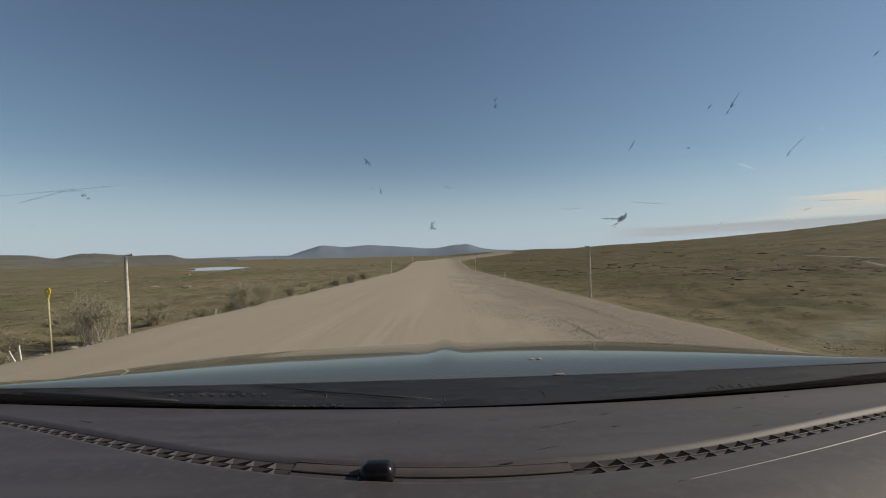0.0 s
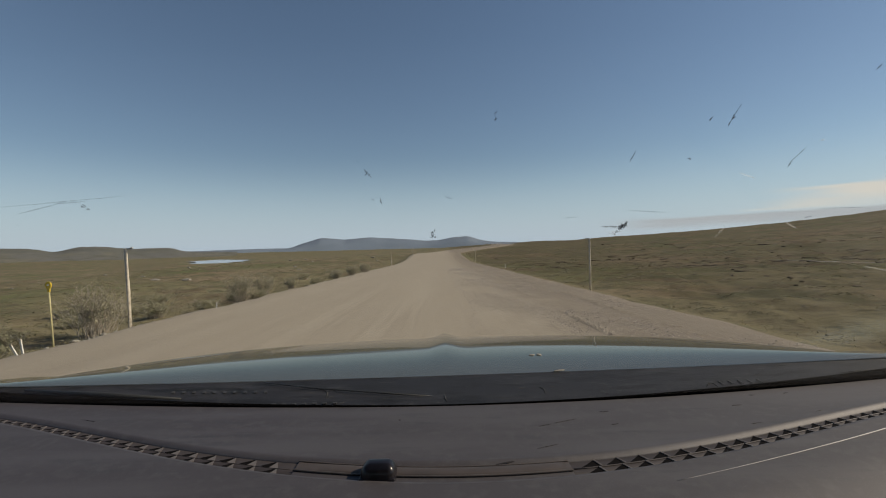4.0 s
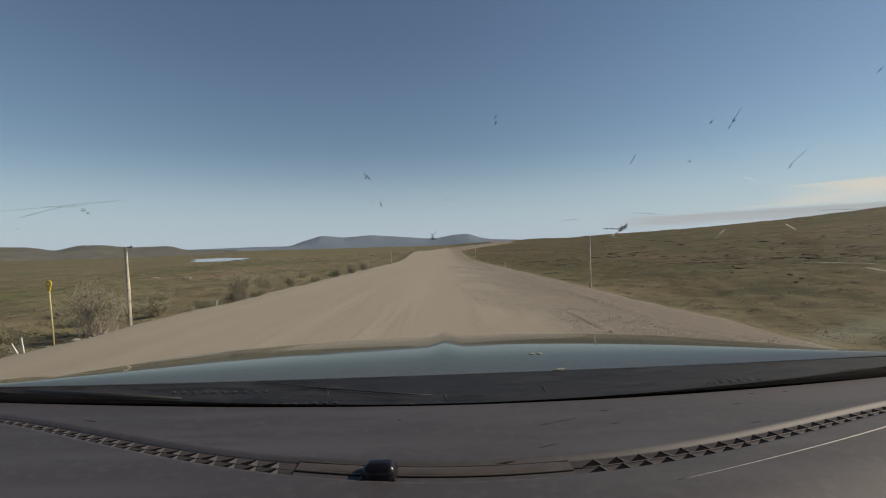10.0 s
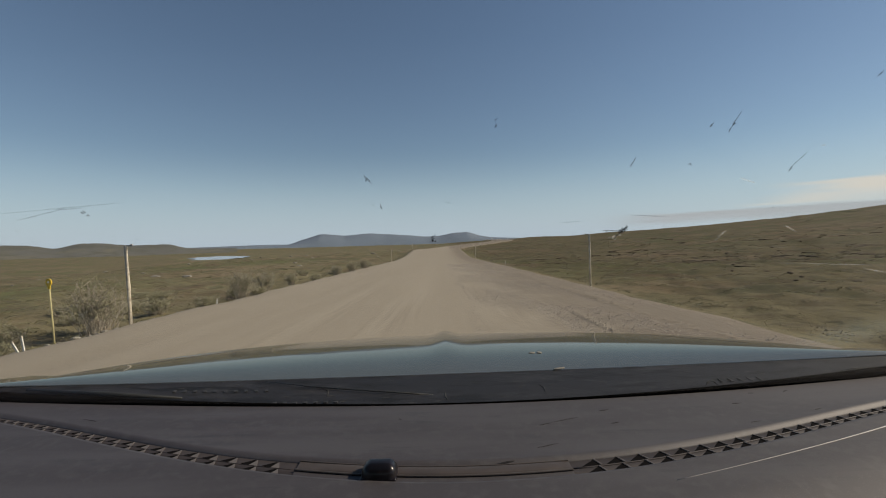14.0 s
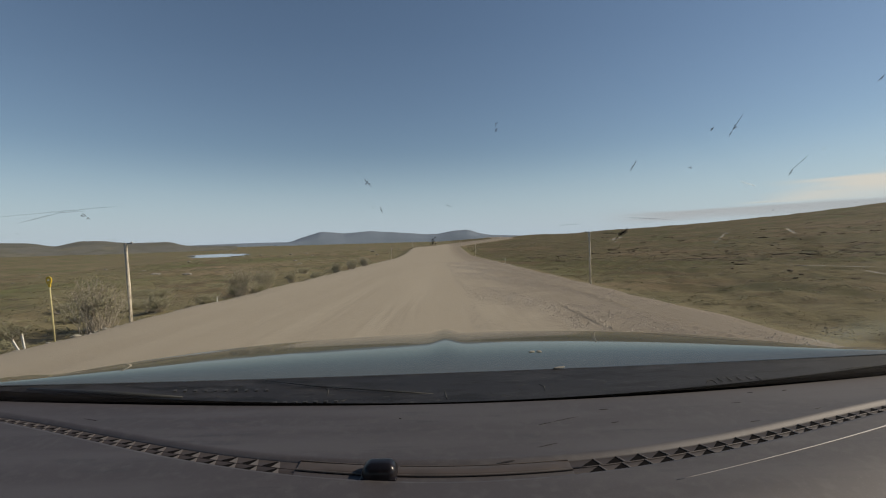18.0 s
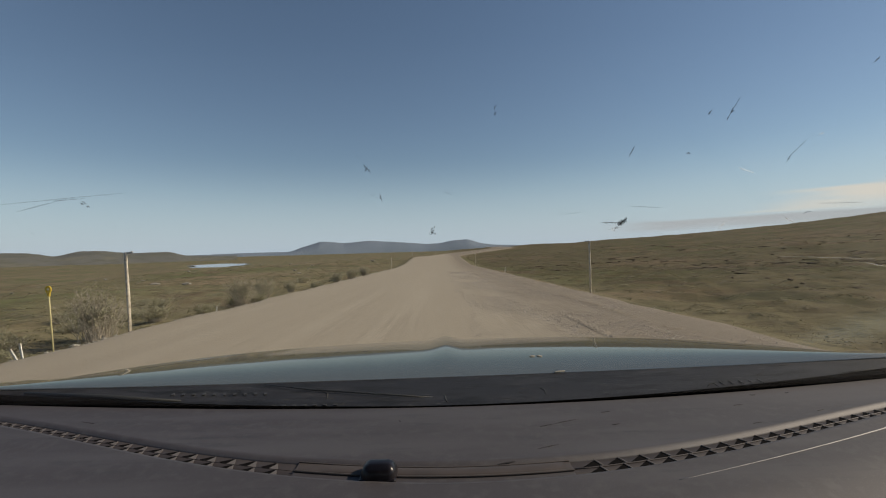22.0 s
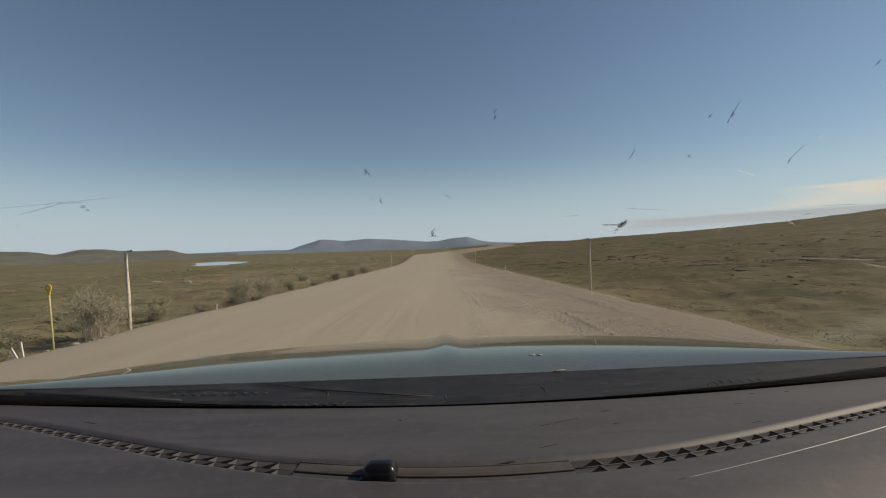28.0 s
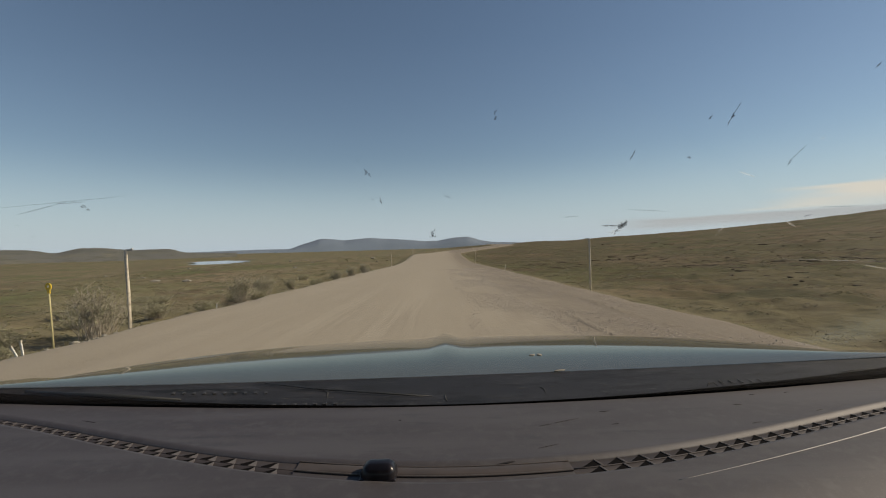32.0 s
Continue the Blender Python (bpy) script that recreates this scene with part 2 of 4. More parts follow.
CHIP.use_nodes = True
ch_n, ch_l = CHIP.node_tree.nodes, CHIP.node_tree.links
ch_n.clear()
ch_out, ch_mix, ch_clear, ch_milk = (ch_n.new("ShaderNodeOutputMaterial"), ch_n.new("ShaderNodeMixShader"),
                                     ch_n.new("ShaderNodeBsdfTransparent"), ch_n.new("ShaderNodeBsdfTranslucent"))
ch_milk.inputs["Color"].default_value = (0.8, 0.79, 0.76, 1)
ch_mix.inputs["Fac"].default_value = 0.075
ch_l.new(ch_clear.outputs["BSDF"], ch_mix.inputs[1])
ch_l.new(ch_milk.outputs["BSDF"], ch_mix.inputs[2])
ch_l.new(ch_mix.outputs["Shader"], ch_out.inputs["Surface"])

GLASS = bpy.data.materials.new("windscreen_glass")
GLASS.use_nodes = True
gn, gl = GLASS.node_tree.nodes, GLASS.node_tree.links
gn.clear()
g_out, g_mix = gn.new("ShaderNodeOutputMaterial"), gn.new("ShaderNodeMixShader")
g_clear, g_gloss, g_fres = gn.new("ShaderNodeBsdfTransparent"), gn.new("ShaderNodeBsdfGlossy"), gn.new("ShaderNodeLayerWeight")
g_clear.inputs["Color"].default_value = (0.95, 0.97, 0.96, 1)
g_gloss.inputs["Roughness"].default_value = 0.02
g_fres.inputs["Blend"].default_value = 0.5
g_pow, g_add = gn.new("ShaderNodeMath"), gn.new("ShaderNodeMath")
g_pow.operation, g_add.operation = "POWER", "MULTIPLY_ADD"
g_pow.inputs[1].default_value = 5.0
g_add.inputs[1].default_value, g_add.inputs[2].default_value = 0.2, 0.02
gl.new(g_fres.outputs["Facing"], g_pow.inputs[0])
gl.new(g_pow.outputs[0], g_add.inputs[0])
gl.new(g_add.outputs[0], g_mix.inputs["Fac"])
gl.new(g_clear.outputs["BSDF"], g_mix.inputs[1])
gl.new(g_gloss.outputs["BSDF"], g_mix.inputs[2])
gl.new(g_mix.outputs["Shader"], g_out.inputs["Surface"])


# ---- mesh helpers ----
def mesh_object(name, verts, faces, mat, parent=None, label="", smooth=False):
    me = bpy.data.meshes.new(name)
    me.from_pydata(verts, [], faces)
    me.update()
    if smooth:
        me.shade_smooth()
    me.materials.append(mat)
    ob = new(name, me)
    if parent:
        ob.parent = parent
    if label:
        tagged(ob, label)
    return ob


def part(name, bm, mat, parent=None, label="", smooth=False):
    me = bpy.data.meshes.new(name)
    bmesh.ops.recalc_face_normals(bm, faces=bm.faces)
    bm.to_mesh(me)
    bm.free()
    if smooth:
        me.shade_smooth()
    me.materials.append(mat)
    ob = new(name, me)
    if parent:
        ob.parent = parent
    if label:
        tagged(ob, label)
    return ob


def empty(name, m=None):
    ob = new(name)
    ob.empty_display_size = 0.1
    if m:
        ob.matrix_world = m
    return ob


def box(bm, size, centre, bevel=0.0, turn=(0, 0, 0), seg=2):
    made = bmesh.ops.create_cube(bm, size=1.0, matrix=pose(*centre, *turn) @ Matrix.Diagonal((*size, 1)))
    if bevel:
        edges = list({e for v in made["verts"] for e in v.link_edges})
        bmesh.ops.bevel(bm, geom=edges, offset=bevel, segments=seg, affect="EDGES", profile=0.5)


def tube(bm, points, radii, sides=8):
    """A tapered tube along points."""
    rings = []
    for i, (p, r) in enumerate(zip(points, radii)):
        p = Vector(p)
        a, b = Vector(points[max(i - 1, 0)]), Vector(points[min(i + 1, len(points) - 1)])
        q = (b - a).to_track_quat("Z", "Y")
        rings.append([bm.verts.new(p + q @ Vector((r * math.cos(k * 2 * math.pi / sides), r * math.sin(k * 2 * math.pi / sides), 0)))
                      for k in range(sides)])
    for a, b in zip(rings, rings[1:]):
        for k in range(sides):
            bm.faces.new((a[k], a[(k + 1) % sides], b[(k + 1) % sides], b[k]))
    bm.faces.new(rings[0][::-1])
    bm.faces.new(rings[-1])


def sheet(f, us, vs, thick=None):
    """Vertices and faces of a sheet f(u, v); thick(u, v) gives the underside's offset along z, closing it to a slab."""
    nu, nv = len(us), len(vs)
    verts = [Vector(f(u, v)) for v in vs for u in us]
    faces = [(j * nu + i, j * nu + i + 1, (j + 1) * nu + i + 1, (j + 1) * nu + i) for j in range(nv - 1) for i in range(nu - 1)]
    if thick is not None:
        n = nu * nv
        verts += [v - Vector((0, 0, thick)) for v in verts]
        faces += [tuple(n + k for k in f[::-1]) for f in faces]
        rim = [i for i in range(nu)] + [j * nu + nu - 1 for j in range(1, nv)] + \
              [(nv - 1) * nu + i for i in range(nu - 2, -1, -1)] + [j * nu for j in range(nv - 2, 0, -1)]
        for a, b in zip(rim, rim[1:] + rim[:1]):
            faces.append((b, a, n + a, n + b))
    return verts, faces


def smooth_step(a, b, x):
    t = np.clip((np.asarray(x, float) - a) / (b - a), 0, 1)
    return t * t * (3 - 2 * t)


# ---- the land ----
ROAD_HALF, ROAD_MID = 6.2, -0.64


def road_x(y):
    """The road's centre line: straight, then a bend to the east and on."""
    y = np.asarray(y, float)
    return ROAD_MID - 0.008 * np.clip(y, -200, 135) + 44.0 * smooth_step(135, 330, y) + 0.05 * np.maximum(y - 330, 0)


def road_z(y):
    """The road's rise and fall, eased."""
    y = np.asarray(y, float)
    total = 0
    for off in (-16, -8, 0, 8, 16):
        total = total + np.interp(y + off, (-400, -40, 0, 88, 128, 165, 300, 420, 700, 5000), (0.68, 0.68, 0, -1.5, -0.3, -0.9, 1.7, 2.6, 1.0, 0))
    return total / 5


def lumps(x, y, scale, seed):
    """Cheap smooth relief between -1 and 1."""
    r = np.random.RandomState(seed)
    out = 0
    for _ in range(5):
        a, p, k = r.uniform(0, 2 * math.pi), r.uniform(0, 2 * math.pi), r.uniform(0.6, 1.7) / scale
        out = out + np.sin((x * math.cos(a) + y * math.sin(a)) * k * 2 * math.pi + p)
    return out / 3.2


LAKE = (-236.0, 480.0, -8.3)
LAKE_ALONG = (-0.441, 0.897)


def land_z(x, y):
    """Height of the ground sheet."""
    x, y = np.asarray(x, float), np.asarray(y, float)
    d = x - road_x(y)
    a = np.abs(d)
    bank = -0.42 * smooth_step(ROAD_HALF + 0.1, ROAD_HALF + 2.2, a) - 0.10
    carry = np.exp(-np.maximum(a - 8, 0) / 70.0)
    z = road_z(y) * carry + bank
    z = z - np.where(d < 0, 9.8 * smooth_step(2, 230, a), 0)
    r, az = np.hypot(x, y), np.degrees(np.arctan2(x, y))
    # the long moor to the east climbs to a ridge
    crest = np.interp(az, (-180, -150, 5, 10, 15, 21, 27, 32, 37, 41, 44, 60, 90, 130, 180),
                      (0, 0, 0.1, 0.34, 0.38, 0.75, 1.0, 1.27, 1.6, 1.95, 2.25, 3.2, 4.0, 2.5, 0))
    z = z + np.tan(np.radians(crest)) * 520 * smooth_step(14, 520, r) * np.where(d > 0, smooth_step(8, 40, a), 0)
    rough = smooth_step(ROAD_HALF + 0.6, ROAD_HALF + 4.0, a)
    z = z + rough * (0.11 * lumps(x, y, 4.0, 1) + 0.05 * lumps(x, y, 1.5, 2) + 0.35 * lumps(x, y, 22.0, 3) * smooth_step(15, 60, a))
    z = z + 1.0 * lumps(x, y, 180.0, 4) * smooth_step(300, 700, a)
    # the lake's basin
    lx, ly = x - LAKE[0], y - LAKE[1]
    e = np.hypot((lx * LAKE_ALONG[1] - ly * LAKE_ALONG[0]) / 36.0, (lx * LAKE_ALONG[0] + ly * LAKE_ALONG[1]) / 110.0)
    z = np.where(e < 2.2, z + (LAKE[2] + 0.5 - z) * smooth_step(2.2, 1.1, e), z) - 1.6 * smooth_step(1.05, 0.6, e)
    return z


azimuths = np.radians(np.concatenate([np.arange(-62, 62, 0.45), np.arange(62, 298, 3.0)]))
rings = np.concatenate([np.linspace(1.5, 70, 110), np.geomspace(72, 4800, 100)])
gx, gy = np.outer(rings, np.sin(azimuths)), np.outer(rings, np.cos(azimuths))
gz = land_z(gx, gy)
na, nr = len(azimuths), len(rings)
ground_verts = np.stack([gx.ravel(), gy.ravel(), gz.ravel()], 1).tolist() + [[0, 0, -0.1]]
ground_faces = [(j * na + i, j * na + (i + 1) % na, (j + 1) * na + (i + 1) % na, (j + 1) * na + i) for j in range(nr - 1) for i in range(na)]
ground_faces += [(nr * na, (i + 1) % na, i) for i in range(na)]
ground = mesh_object("ground", ground_verts, [f[::-1] for f in ground_faces], TUNDRA, smooth=True)
tagged(ground, "olive and brown arctic tundra rolling to the horizon", "ground", kind="structure")

# the road is a slab with sloping shoulders
road_us = [-7.9, -6.9, -6.2, -5.9, -4.6, -3.0, -1.4, 0.0, 1.4, 3.0, 4.6, 5.9, 6.2, 6.9, 7.9]


def road_point(u, v):
    crown = 0.03 * (1 - (u / ROAD_HALF) ** 2) if abs(u) < ROAD_HALF else -0.33 * (abs(u) - ROAD_HALF)
    ragged = 0.07 * math.sin(v * 0.9 + u) + 0.06 * math.sin(v * 2.3) - (0.2 if u > 0 else 0) if abs(u) > 5.8 else 0
    w = u + ragged
    return (float(road_x(v)) + w, v, float(road_z(v)) + crown + 0.012 * math.sin(v * 0.7 + u * 2.1))


rv, rf = sheet(road_point, road_us, np.concatenate([np.concatenate([np.arange(-220, -60, 4.0), np.arange(-60, 60, 0.8)]), np.arange(60, 720, 3.0)]).tolist(), 0.25)
road = mesh_object("road", rv, rf, GRAVEL, smooth=True)
tagged(road, "pale brown graded gravel road with faint wheel tracks", "road", kind="structure")

# lake
lv = []
for k in range(120):
    a = k * math.pi / 60
    across, along = (27 + 5 * math.sin(3 * a + 1) + 3.5 * math.sin(7 * a) + 2 * math.sin(13 * a + 2)) * math.cos(a), (96 + 9 * math.sin(2 * a) + 5 * math.sin(9 * a)) * math.sin(a)
    lv.append((LAKE[0] + across * LAKE_ALONG[1] + along * LAKE_ALONG[0], LAKE[1] - across * LAKE_ALONG[0] + along * LAKE_ALONG[1], LAKE[2]))
lake = mesh_object("water", lv, [tuple(range(120))], WATER)
tagged(lake, "small pale lake in the tundra valley", "lake", kind="structure")


# ridges behind the plain
def ridge(name, label, mat, radius, depth, azs, elevs, seed):
    r = np.random.RandomState(seed)
    fine = np.arange(azs[0], azs[-1] + 0.01, 0.22)
    e = np.interp(fine, azs, elevs)
    e = (e + np.convolve(np.pad(e, 2, mode="edge"), np.ones(5) / 5, "valid")) / 2
    e = np.maximum(e + r.normal(0, 0.012, len(e)), 0)
    vs = np.linspace(-1, 1, 15)
    verts, faces = [], []
    for v in vs:
        shape = (1 - v * v) ** 1.1
        for a, h in zip(fine, e):
            rr = radius + depth * v
            top = radius * math.tan(math.radians(h)) * shape
            top *= 1 + 0.05 * (1 - shape) * math.sin(a * 2.6 + v * 3) * (1 if v else 0)
            verts.append((rr * math.sin(math.radians(a)), rr * math.cos(math.radians(a)), -12 + (top + 13.45) * (1 if shape > 0 else 0)))
    n = len(fine)
    for j in range(len(vs) - 1):
        for i in range(n - 1):
            faces.append((j * n + i, j * n + i + 1, (j + 1) * n + i + 1, (j + 1) * n + i))
    return tagged(mesh_object(name, verts, faces, mat, smooth=True), label, "hill", kind="structure")


ridge("backdrop_near_hills", "low brown moorland hills with a knobbly skyline", HILL, 2000, 700,
      (-75, -60, -52, -44, -42, -40.3, -38.4, -36.5, -34.3, -30.8, -29.2, -27.5, -24),
      (0, 0.9, 0.75, 0.78, 0.72, 0.36, 0.82, 0.8, 0.52, 0.58, 0.13, 0.03, 0), 1)
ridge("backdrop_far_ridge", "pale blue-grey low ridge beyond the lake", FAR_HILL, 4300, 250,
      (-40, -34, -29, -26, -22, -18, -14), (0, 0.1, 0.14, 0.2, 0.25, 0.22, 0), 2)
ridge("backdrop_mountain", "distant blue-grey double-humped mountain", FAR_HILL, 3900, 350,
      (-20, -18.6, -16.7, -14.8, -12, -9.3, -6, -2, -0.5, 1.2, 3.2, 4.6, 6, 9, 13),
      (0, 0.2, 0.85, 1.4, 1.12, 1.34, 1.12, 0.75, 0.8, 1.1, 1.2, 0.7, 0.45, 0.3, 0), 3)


# ---- the car: dash, bonnet, screen ----
BODY = 0.85                                  # its size about the eye
car = empty("car", pose(0, 0, EYE * (1 - BODY)) @ Matrix.Scale(BODY, 4))
tagged(car, "dusty dark grey car with a plastic dashboard on the gravel road", "car")


def dash_z(x, y):
    """Top of the dashboard: almost level across, falling off towards the cabin, with a crease in front of the passenger."""
    crease = 0.2 * max(0.446 + 0.281 * x - y, 0) * min(max((x - 0.2) / 0.2, 0), 1)
    return EYE - 0.31 + 0.015 * x * x - 1.6 * max(0.52 - y, 0) ** 2 - crease


def strip_y(x):
    """The line of the demister vents."""
    return 0.6165 - 0.0257 * x + 0.4409 * x ** 2 + 0.0035 * x ** 3 - 0.2089 * x ** 4


def seam_y(x):
    """Where the dashboard meets the screen."""
    return 0.8787 - 0.006 * x + 0.097 * x ** 2 + 0.0204 * x ** 3 - 0.0216 * x ** 4 - 0.0077 * x ** 5


def span(a, b, n):
    return [a + (b - a) * k / (n - 1) for k in range(n)]


HALF = 1.06


def slot(x):
    """Half the width of the vent channel, which narrows to the sides."""
    return 0.0229 - 0.0165 * abs(x)


dashboard = empty("dashboard", pose(0, 0.6, 0.9))
dashboard.parent = car
tagged(dashboard, "dark grey moulded plastic dashboard, sunlit and dusty")
lift = Matrix.Translation((0, -0.6, -0.9))


def dash_part(name, verts, faces, mat, label="", smooth=True):
    return mesh_object(name, [lift @ Vector(v) for v in verts], faces, mat, dashboard, label, smooth)


xs = span(-HALF, HALF, 81)
# the front pad rolls down into the channel along its rear edge
ROLL = [0.0, 0.002, 0.005, 0.008, 0.011, 0.015, 0.021, 0.03, 0.045]


def roll_high(x):
    """Height of the roll: low on the west side and in the middle, growing to the east."""
    return 0.0018 + 0.0018 * min(max(x - 0.25, 0) / 0.55, 1)


def front_pad_point(u, v):
    start, end = strip_y(u) + slot(u), seam_y(u)
    if v < len(ROLL):
        y = start + ROLL[v]
    else:
        y = start + 0.045 + (end - start - 0.045) * (0.12, 0.3, 0.5, 0.7, 0.85, 0.94, 0.98, 0.997, 1)[v - len(ROLL)]
    s_ = y - start
    high = roll_high(u)
    roll = high * math.exp(-(s_ - 0.011) / 0.02) if s_ > 0.011 else -0.0035 + (high + 0.0035) * math.sin(s_ / 0.011 * math.pi / 2)
    return (u, y, dash_z(u, y) + roll - (0.004 if y >= end - 1e-6 else 0))


dash_part("front_pad", *sheet(front_pad_point, xs, list(range(18)), 0.02), DASH)
dash_part("rear_pad", *sheet(lambda u, v: (u, 0.30 + (strip_y(u) - slot(u) - 0.30) * v,
          dash_z(u, 0.30 + (strip_y(u) - slot(u) - 0.30) * v) - (0.003 if v == 1 else 0)), xs, span(0, 0.96, 16) + [0.985, 0.998, 1], 0.02), DASH)
# shallow channel that holds the vents
dash_part("vent_channel", *sheet(lambda u, v: (u, strip_y(u) + v * (slot(u) + 0.004), dash_z(u, strip_y(u)) - 0.0036), xs, [-1, 0, 1], 0.004), CHANNEL,
          "shallow brown-grey vent channel")
CUT_L, CUT_R = -0.216, 0.168


def prism(corners, low_, high_):
    bm = bmesh.new()
    foot = [bm.verts.new((x, y, low_)) for x, y in corners]
    head = [bm.verts.new((x, y, high_)) for x, y in corners]
    bm.faces.new(foot[::-1])
    bm.faces.new(head)
    for k in range(len(corners)):
        k2 = (k + 1) % len(corners)
        bm.faces.new((foot[k], foot[k2], head[k2], head[k]))
    return bm


def wedge(corners, low_, heads):
    """A prism whose upper corners have heights of their own."""
    bm = bmesh.new()
    foot = [bm.verts.new((x, y, low_)) for x, y in corners]
    head = [bm.verts.new((x, y, h)) for (x, y), h in zip(corners, heads)]
    bm.faces.new(foot[::-1])
    bm.faces.new(head)
    for k in range(len(corners)):
        k2 = (k + 1) % len(corners)
        bm.faces.new((foot[k], foot[k2], head[k2], head[k]))
    return bm


for run in (span(-HALF, CUT_L, 40), span(CUT_R, HALF, 40)):
    vent = empty("demister_vent", pose(0, 0.6, 0.9))
    vent.parent = car
    tagged(vent, "black slotted demister vent with two rows of fins")
    east_side = run[0] > 0
    # a lip at the rear, a rib between the rows
    for name, at, h, w in (("lip", -1.0, -0.0012, 0.0011), ("rib", 0.0, -0.0012, 0.0012)):
        bm = bmesh.new()
        tube(bm, [lift @ Vector((x, strip_y(x) + at * slot(x), dash_z(x, strip_y(x) + at * slot(x)) + h - 0.002)) for x in run],
             [w * (1 if east_side or name == "lip" else 0.25) for x in run], 8)
        part(name, bm, TRIM if name == "lip" else CHANNEL, vent, smooth=True)
    # each cell has a three-cornered black plate for its shaded opening and a thin fin beside it; the unit cell is 1
    # wide and 1 deep
    if east_side:
        hole = ((-0.68, -0.5), (0.26, -0.5), (0.13, 0.5))
        blade = ((0.22, -0.48), (0.30, -0.48), (0.16, 0.5), (0.10, 0.5))
        cell_meshes = (part("fin", prism(blade, -0.002, 0.0018), FIN, vent), part("opening_plate", prism(hole, -0.002, 0.0006), HOLE_BLACK, vent))
        stagger = (0.0, -0.002)
    else:
        hole = ((-0.54, -0.36), (-0.12, -0.5), (0.02, 0.34), (-0.12, 0.42))
        blade = ((-0.12, -0.5), (0.30, -0.5), (0.14, 0.0), (0.03, 0.34))
        cell_meshes = (part("fin", wedge(blade, -0.002, (0.0006, 0.0006, 0.0010, 0.0014)), LIT_FIN, vent), part("opening_plate", prism(hole, -0.002, 0.0005), HOLE_BLACK, vent))
        stagger = (0.005, 0.0)
    x, placed = (run[-1] - 0.034, 0) if not east_side else (run[0] + 0.036, 0)
    while -HALF + 0.012 < x < HALF - 0.012:
        step = 0.0358 - 0.020 * x * x
        for row, shift in zip((-0.5, 0.5), stagger):
            cx_ = x + shift
            c = lift @ Vector((cx_, strip_y(cx_) + row * slot(cx_), dash_z(cx_, strip_y(cx_)) - 0.0036))
            for first in cell_meshes:
                o = first if placed == 0 and row < 0 else new(first.name, first.data)
                o.parent = vent
                slope = -0.0257 + 0.8818 * cx_ + 0.0105 * cx_ ** 2 - 0.8356 * cx_ ** 3
                o.matrix_local = pose(*c, 0, -math.degrees(math.atan(0.03 * cx_)), math.degrees(math.atan(slope))) @ Matrix.Diagonal((step, slot(cx_) * 0.97, 1, 1))
        placed += 1
        x += step if east_side else -step

# brown strip between the vents, half round, with a pale bead behind it
centre_xs = [CUT_L, CUT_L + 0.0004] + span(CUT_L + 0.004, CUT_R - 0.004, 24) + [CUT_R - 0.0004, CUT_R]


def centre_y(x):
    return strip_y(x) + 0.008 + 0.010 * max(-x - 0.05, 0)


dash_part("centre_infill", *sheet(lambda u, v: (u, strip_y(u) + v * (slot(u) + 0.001), dash_z(u, strip_y(u)) - 0.002),
          centre_xs, [-1, -0.6, 0, 0.6, 1], 0.006), DASH, smooth=False)
dash_part("centre_strip", *sheet(lambda u, v: (u, centre_y(u) + v, dash_z(u, strip_y(u)) - 0.0012 + 0.0024 * min((u - CUT_L) / 0.07, (CUT_R - u) / 0.02, 1) * math.sqrt(max(1 - (v / 0.0108) ** 2, 0))),
          centre_xs, [-0.0108, -0.0104, -0.009, -0.007, -0.0035, 0, 0.0035, 0.007, 0.009, 0.0104, 0.0108], 0.004), STRIP, "smooth brown half-round strip between the vents")
for off, wide in ((-0.0148, 0.0016), (0.0115, 0.0011)):
    bm = bmesh.new()
    tube(bm, [lift @ Vector((x, centre_y(x) + off, dash_z(x, strip_y(x)) - 0.0004)) for x in centre_xs], [wide] * len(centre_xs), 6)
    part("strip_edge", bm, STRIP, dashboard, smooth=True)
# airbag cover's edge
bm = bmesh.new()
pts = [(x, 0.501 + 0.251 * x + 0.0817 * x * x) for x in span(0.29, 0.86, 24)]
tube(bm, [lift @ Vector((x, y, dash_z(x, y) - 0.0003)) for x, y in pts], [0.0007 + 0.0015 * min(max((x - 0.36) / 0.42, 0), 1) for x, y in pts], 6)
part("airbag_cover_edge", bm, material("pale_edge_plastic", (0.17, 0.16, 0.15), 0.5, tints=((60, (0.13, 0.125, 0.115), 0.45, 0.6),)), dashboard, "pale raised edge line", smooth=True)

